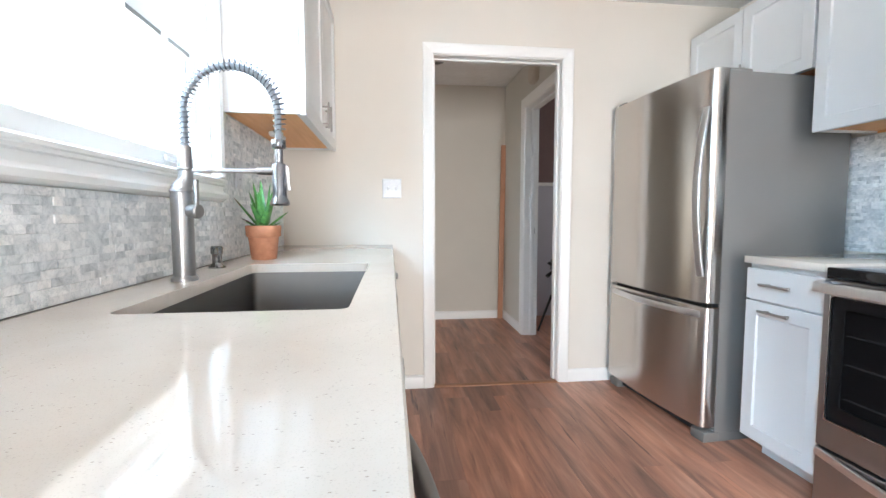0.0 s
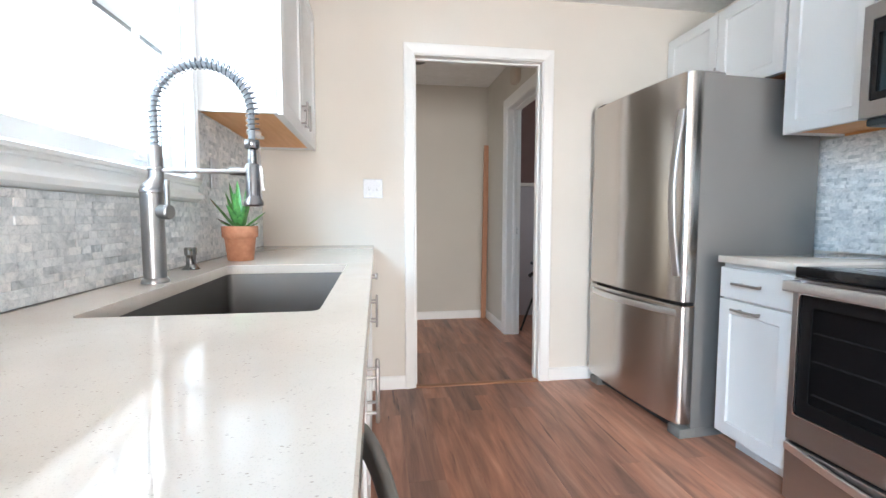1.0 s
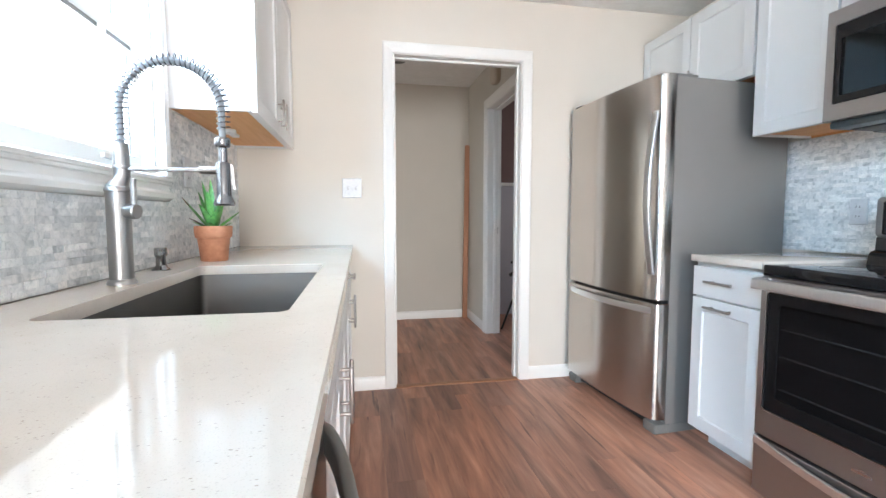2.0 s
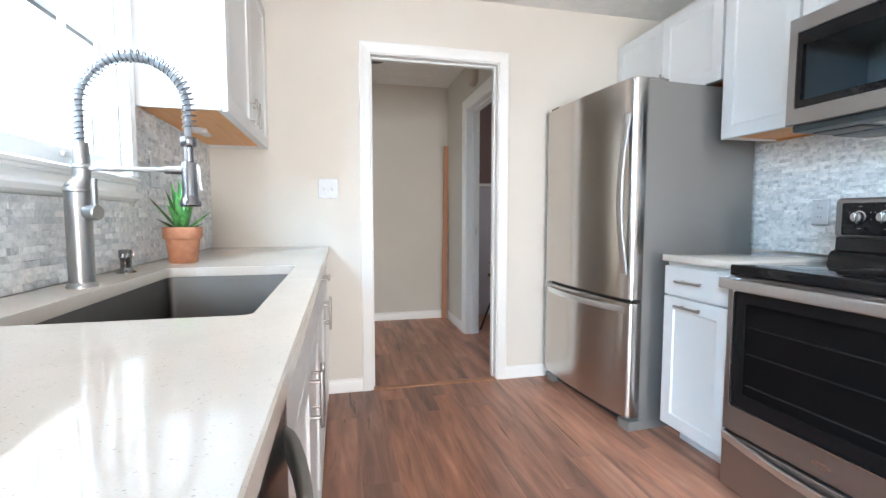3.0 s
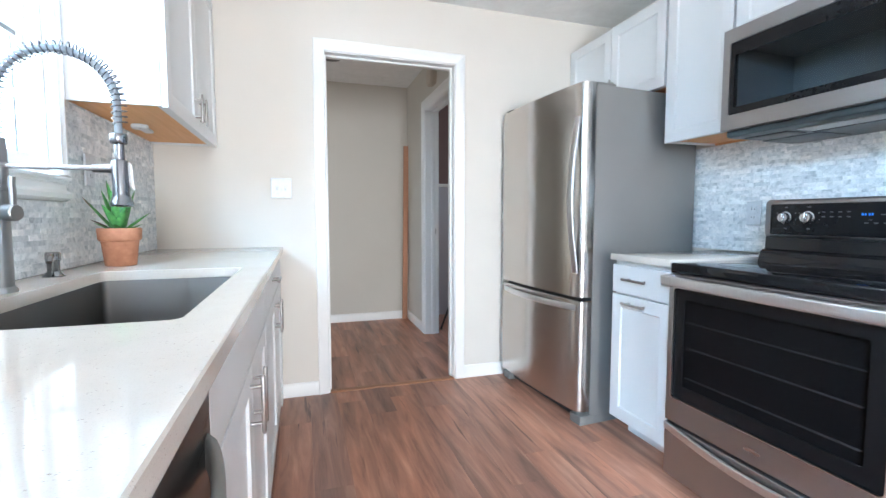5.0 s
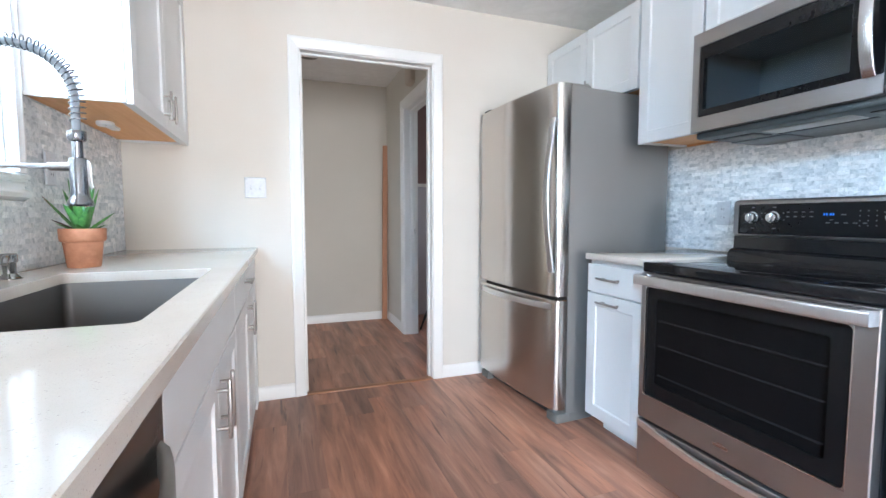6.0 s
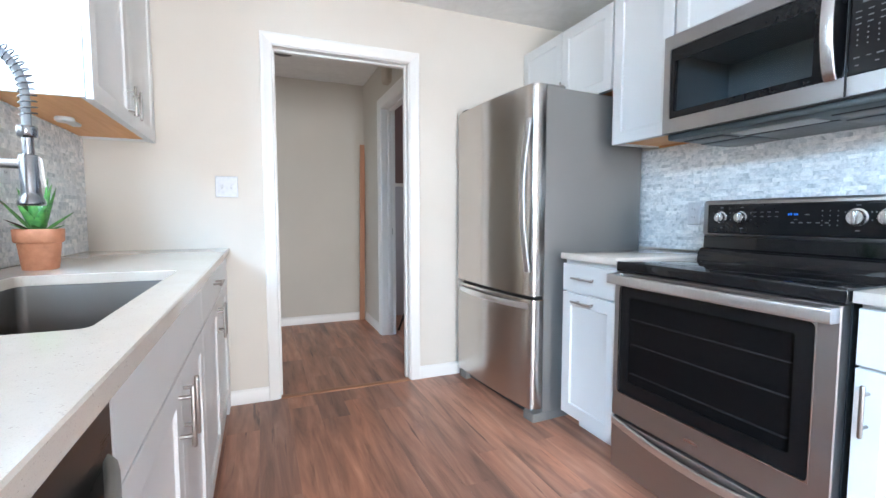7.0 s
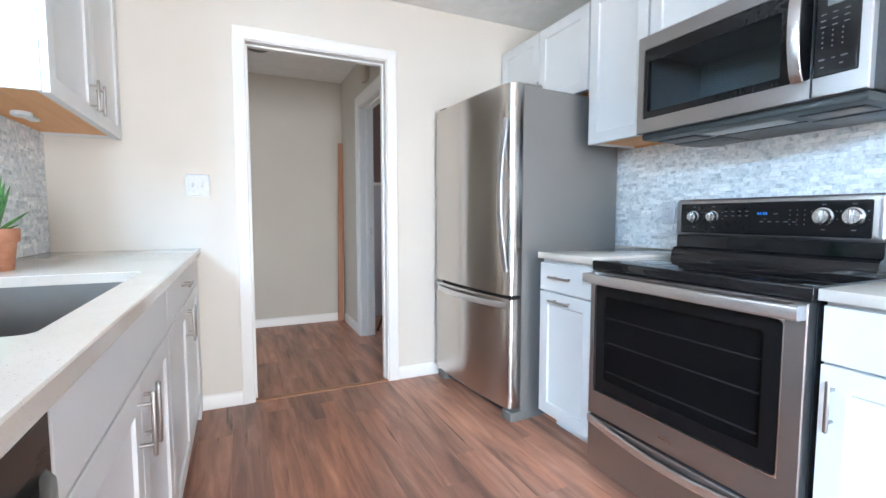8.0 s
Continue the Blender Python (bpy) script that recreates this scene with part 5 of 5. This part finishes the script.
part("canopy", lathe([(0, 0), (0.085, 0), (0.085, -0.005), (0.075, -0.011), (0, -0.012)], (1.02, 4.18, TOP), 32), paint("dark_bronze", (0.05, 0.04, 0.035), 0.4, 0.1, 200, 0.1), lamp)
TX, TY = 2.205, 4.40
tripod = thing("tripod", (TX, TY, 0), "black folding tripod standing in the dark room", "tripod")
part("column", rod((TX, TY, 0.16), (TX, TY, 0.56), 0.012, seg=14), BLACK, tripod)
part("head", box((TX - 0.040, TY - 0.035, 0.55), (TX + 0.035, TY + 0.035, 0.66), 0.014), BLACK, tripod)
part("knob", rod((TX - 0.03, TY, 0.535), (TX - 0.085, TY - 0.02, 0.50), 0.014, 0.019, 14), BLACK, tripod)
part("pan_handle", rod((TX - 0.03, TY - 0.01, 0.60), (TX - 0.075, TY - 0.03, 0.63), 0.010, 0.014, 14), BLACK, tripod)
for k in range(3):
    a = radians(217 + 120 * k)
    part("leg", rod((TX + 0.02 * math.cos(a), TY + 0.02 * math.sin(a), 0.36), (TX + 0.27 * math.cos(a), TY + 0.27 * math.sin(a), 0.008), 0.011, 0.009, 12), BLACK, tripod)


# ---- stone backsplash pieces ----
ROW = 0.0168


def chip_verts(w, h, t):
    c = 0.0006
    rows = [(0, 0, 0), (0, 0, t - c), (c, c, t)]
    v = []
    for i, j, d in rows:
        v += [(d, -w / 2 + i, -h / 2 + j), (d, w / 2 - i, -h / 2 + j), (d, w / 2 - i, h / 2 - j), (d, -w / 2 + i, h / 2 - j)]
    f = [(8, 9, 10, 11)]
    for k in (0, 4):
        f += [(k + i, k + (i + 1) % 4, k + 4 + (i + 1) % 4, k + 4 + i) for i in range(4)]
    return v, f


CHIPS = {}


def chip_mesh(w, pale):
    key = (w, pale)
    if key not in CHIPS:
        me = bpy.data.meshes.new("stone_chip")
        v, f = chip_verts(w - 0.0001, ROW - 0.0001, 0.014)
        me.from_pydata(v, [], f)
        me.materials.append(STONE_RAISED if pale else STONE)
        CHIPS[key] = me
    return CHIPS[key]


def backsplash(name, x, side, spans, stretch, label, seed):
    """Split stone chips in rows on a grout bed; side is +1 where the wall faces +x."""
    rg = random.Random(seed)
    bm = bmesh.new()
    for y0, y1, z0, z1 in spans:
        box((min(x, x + side * 0.003), y0, z0), (max(x, x + side * 0.003), y1, z1), bm=bm)
    bed = structure(name, bm, GROUT, label)
    rest_v, rest_f, rest_m, count = [], [], [], 0
    for y0, y1, z0, z1 in spans:
        z = z0
        while z < z1 - 0.004:
            y = y0 + 0.0005
            while y < y1 - 0.004:
                w = rg.choice((0.024, 0.032, 0.042, 0.054, 0.066, 0.08, 0.098))
                w = min(w, y1 - y)
                if y1 - y - w < 0.02:
                    w = round(y1 - y - 0.0005, 4)
                # chips that stand proud get the lightened copy of the stone
                pale = rg.random() < 0.17
                proud = (-0.0024 if pale else rg.choice((-0.0045, -0.0044, -0.0043, -0.0042))) + rg.uniform(-0.0002, 0.0002)
                h = min(ROW, z1 - z)
                m = Matrix.Translation((x + side * (0.001 + proud), y + w / 2, z + h / 2 + (rg.uniform(-0.0004, 0.0004) if z > z0 and z + ROW < z1 - 0.004 else 0))) @ Matrix.Rotation(0 if side > 0 else math.pi, 4, "Z") @ Euler((rg.uniform(-0.003, 0.003), rg.uniform(-0.012, 0.012), rg.uniform(-0.004, 0.004))).to_matrix().to_4x4()
                if stretch[0] < y + w / 2 < stretch[1] and stretch[2] < z < stretch[3] and count < 300 and h == ROW:
                    ob = new("stone_tile", chip_mesh(w, pale))
                    ob.matrix_basis = m
                    ob.parent = bed
                    count += 1
                else:
                    v, f = chip_verts(w - 0.0001, h - 0.0001, 0.014)
                    k = len(rest_v)
                    rest_v += [m @ Vector(p) for p in v]
                    rest_f += [tuple(k + i for i in q) for q in f]
                    rest_m += [int(pale)] * len(f)
                y += w
            z += ROW
    me = bpy.data.meshes.new("stone_tiles")
    me.from_pydata(rest_v, [], rest_f)
    me.materials.append(STONE_JOINED)
    me.materials.append(STONE_RAISED_JOINED)
    me.polygons.foreach_set("material_index", rest_m)
    ob = new("stone_tiles", me)
    ob.parent = bed
    tagged(ob, "grey split-face marble mosaic", "", "", "stuff")


backsplash("trim_backsplash_west", 0.0, 1, [(0.26, 2.052, COUNTER + 0.002, 1.120), (2.052, 2.998, COUNTER + 0.002, 1.462)], (1.0, 2.5, 0, 1.5), "grey split-face marble mosaic backsplash", 11)
backsplash("trim_backsplash_east", RIGHT, -1, [(0.26, 2.34, COUNTER + 0.002, 1.446)], (1.25, 1.95, 0, 1.5), "pale grey split-face marble mosaic backsplash", 12)

# ---- floor planks ----
BOARDS = {}


def board_mesh(w, l):
    key = (round(w, 3), round(l, 2))
    if key not in BOARDS:
        w, l = key
        v = []
        for i, z in ((0.0001, -0.0058), (0.0001, -0.0003), (0.0004, 0.0)):
            v += [(-w / 2 + i, -l / 2 + i, z), (w / 2 - i, -l / 2 + i, z), (w / 2 - i, l / 2 - i, z), (-w / 2 + i, l / 2 - i, z)]
        f = [(8, 9, 10, 11)] + [(k + i, k + (i + 1) % 4, k + 4 + (i + 1) % 4, k + 4 + i) for k in (0, 4) for i in range(4)]
        me = bpy.data.meshes.new("floor_plank")
        me.from_pydata(v, [], f)
        me.materials.append(PLANK)
        BOARDS[key] = me
    return BOARDS[key]


def lay(x0, x1, y0, y1, seed):
    rg = random.Random(seed)
    x = x0
    while x < x1 - 0.01:
        w = min(0.152, x1 - x)
        y, l = y0, rg.choice((0.3, 0.5, 0.7, 0.9, 1.1))
        while y < y1 - 0.005:
            l = min(l, y1 - y)
            if y1 - y - l < 0.08:
                l = y1 - y
            ob = new("floor_plank", board_mesh(w, l))
            ob.location = (x + w / 2, y + l / 2, 0)
            ob.parent = floor
            y, l = y + l, 1.22
        x += w


lay(0.02, RIGHT, SOUTH, 3.0, 5)
lay(-0.6, 1.82, 3.0, 4.86, 6)
lay(1.82, 3.4, 3.12, 4.90, 7)
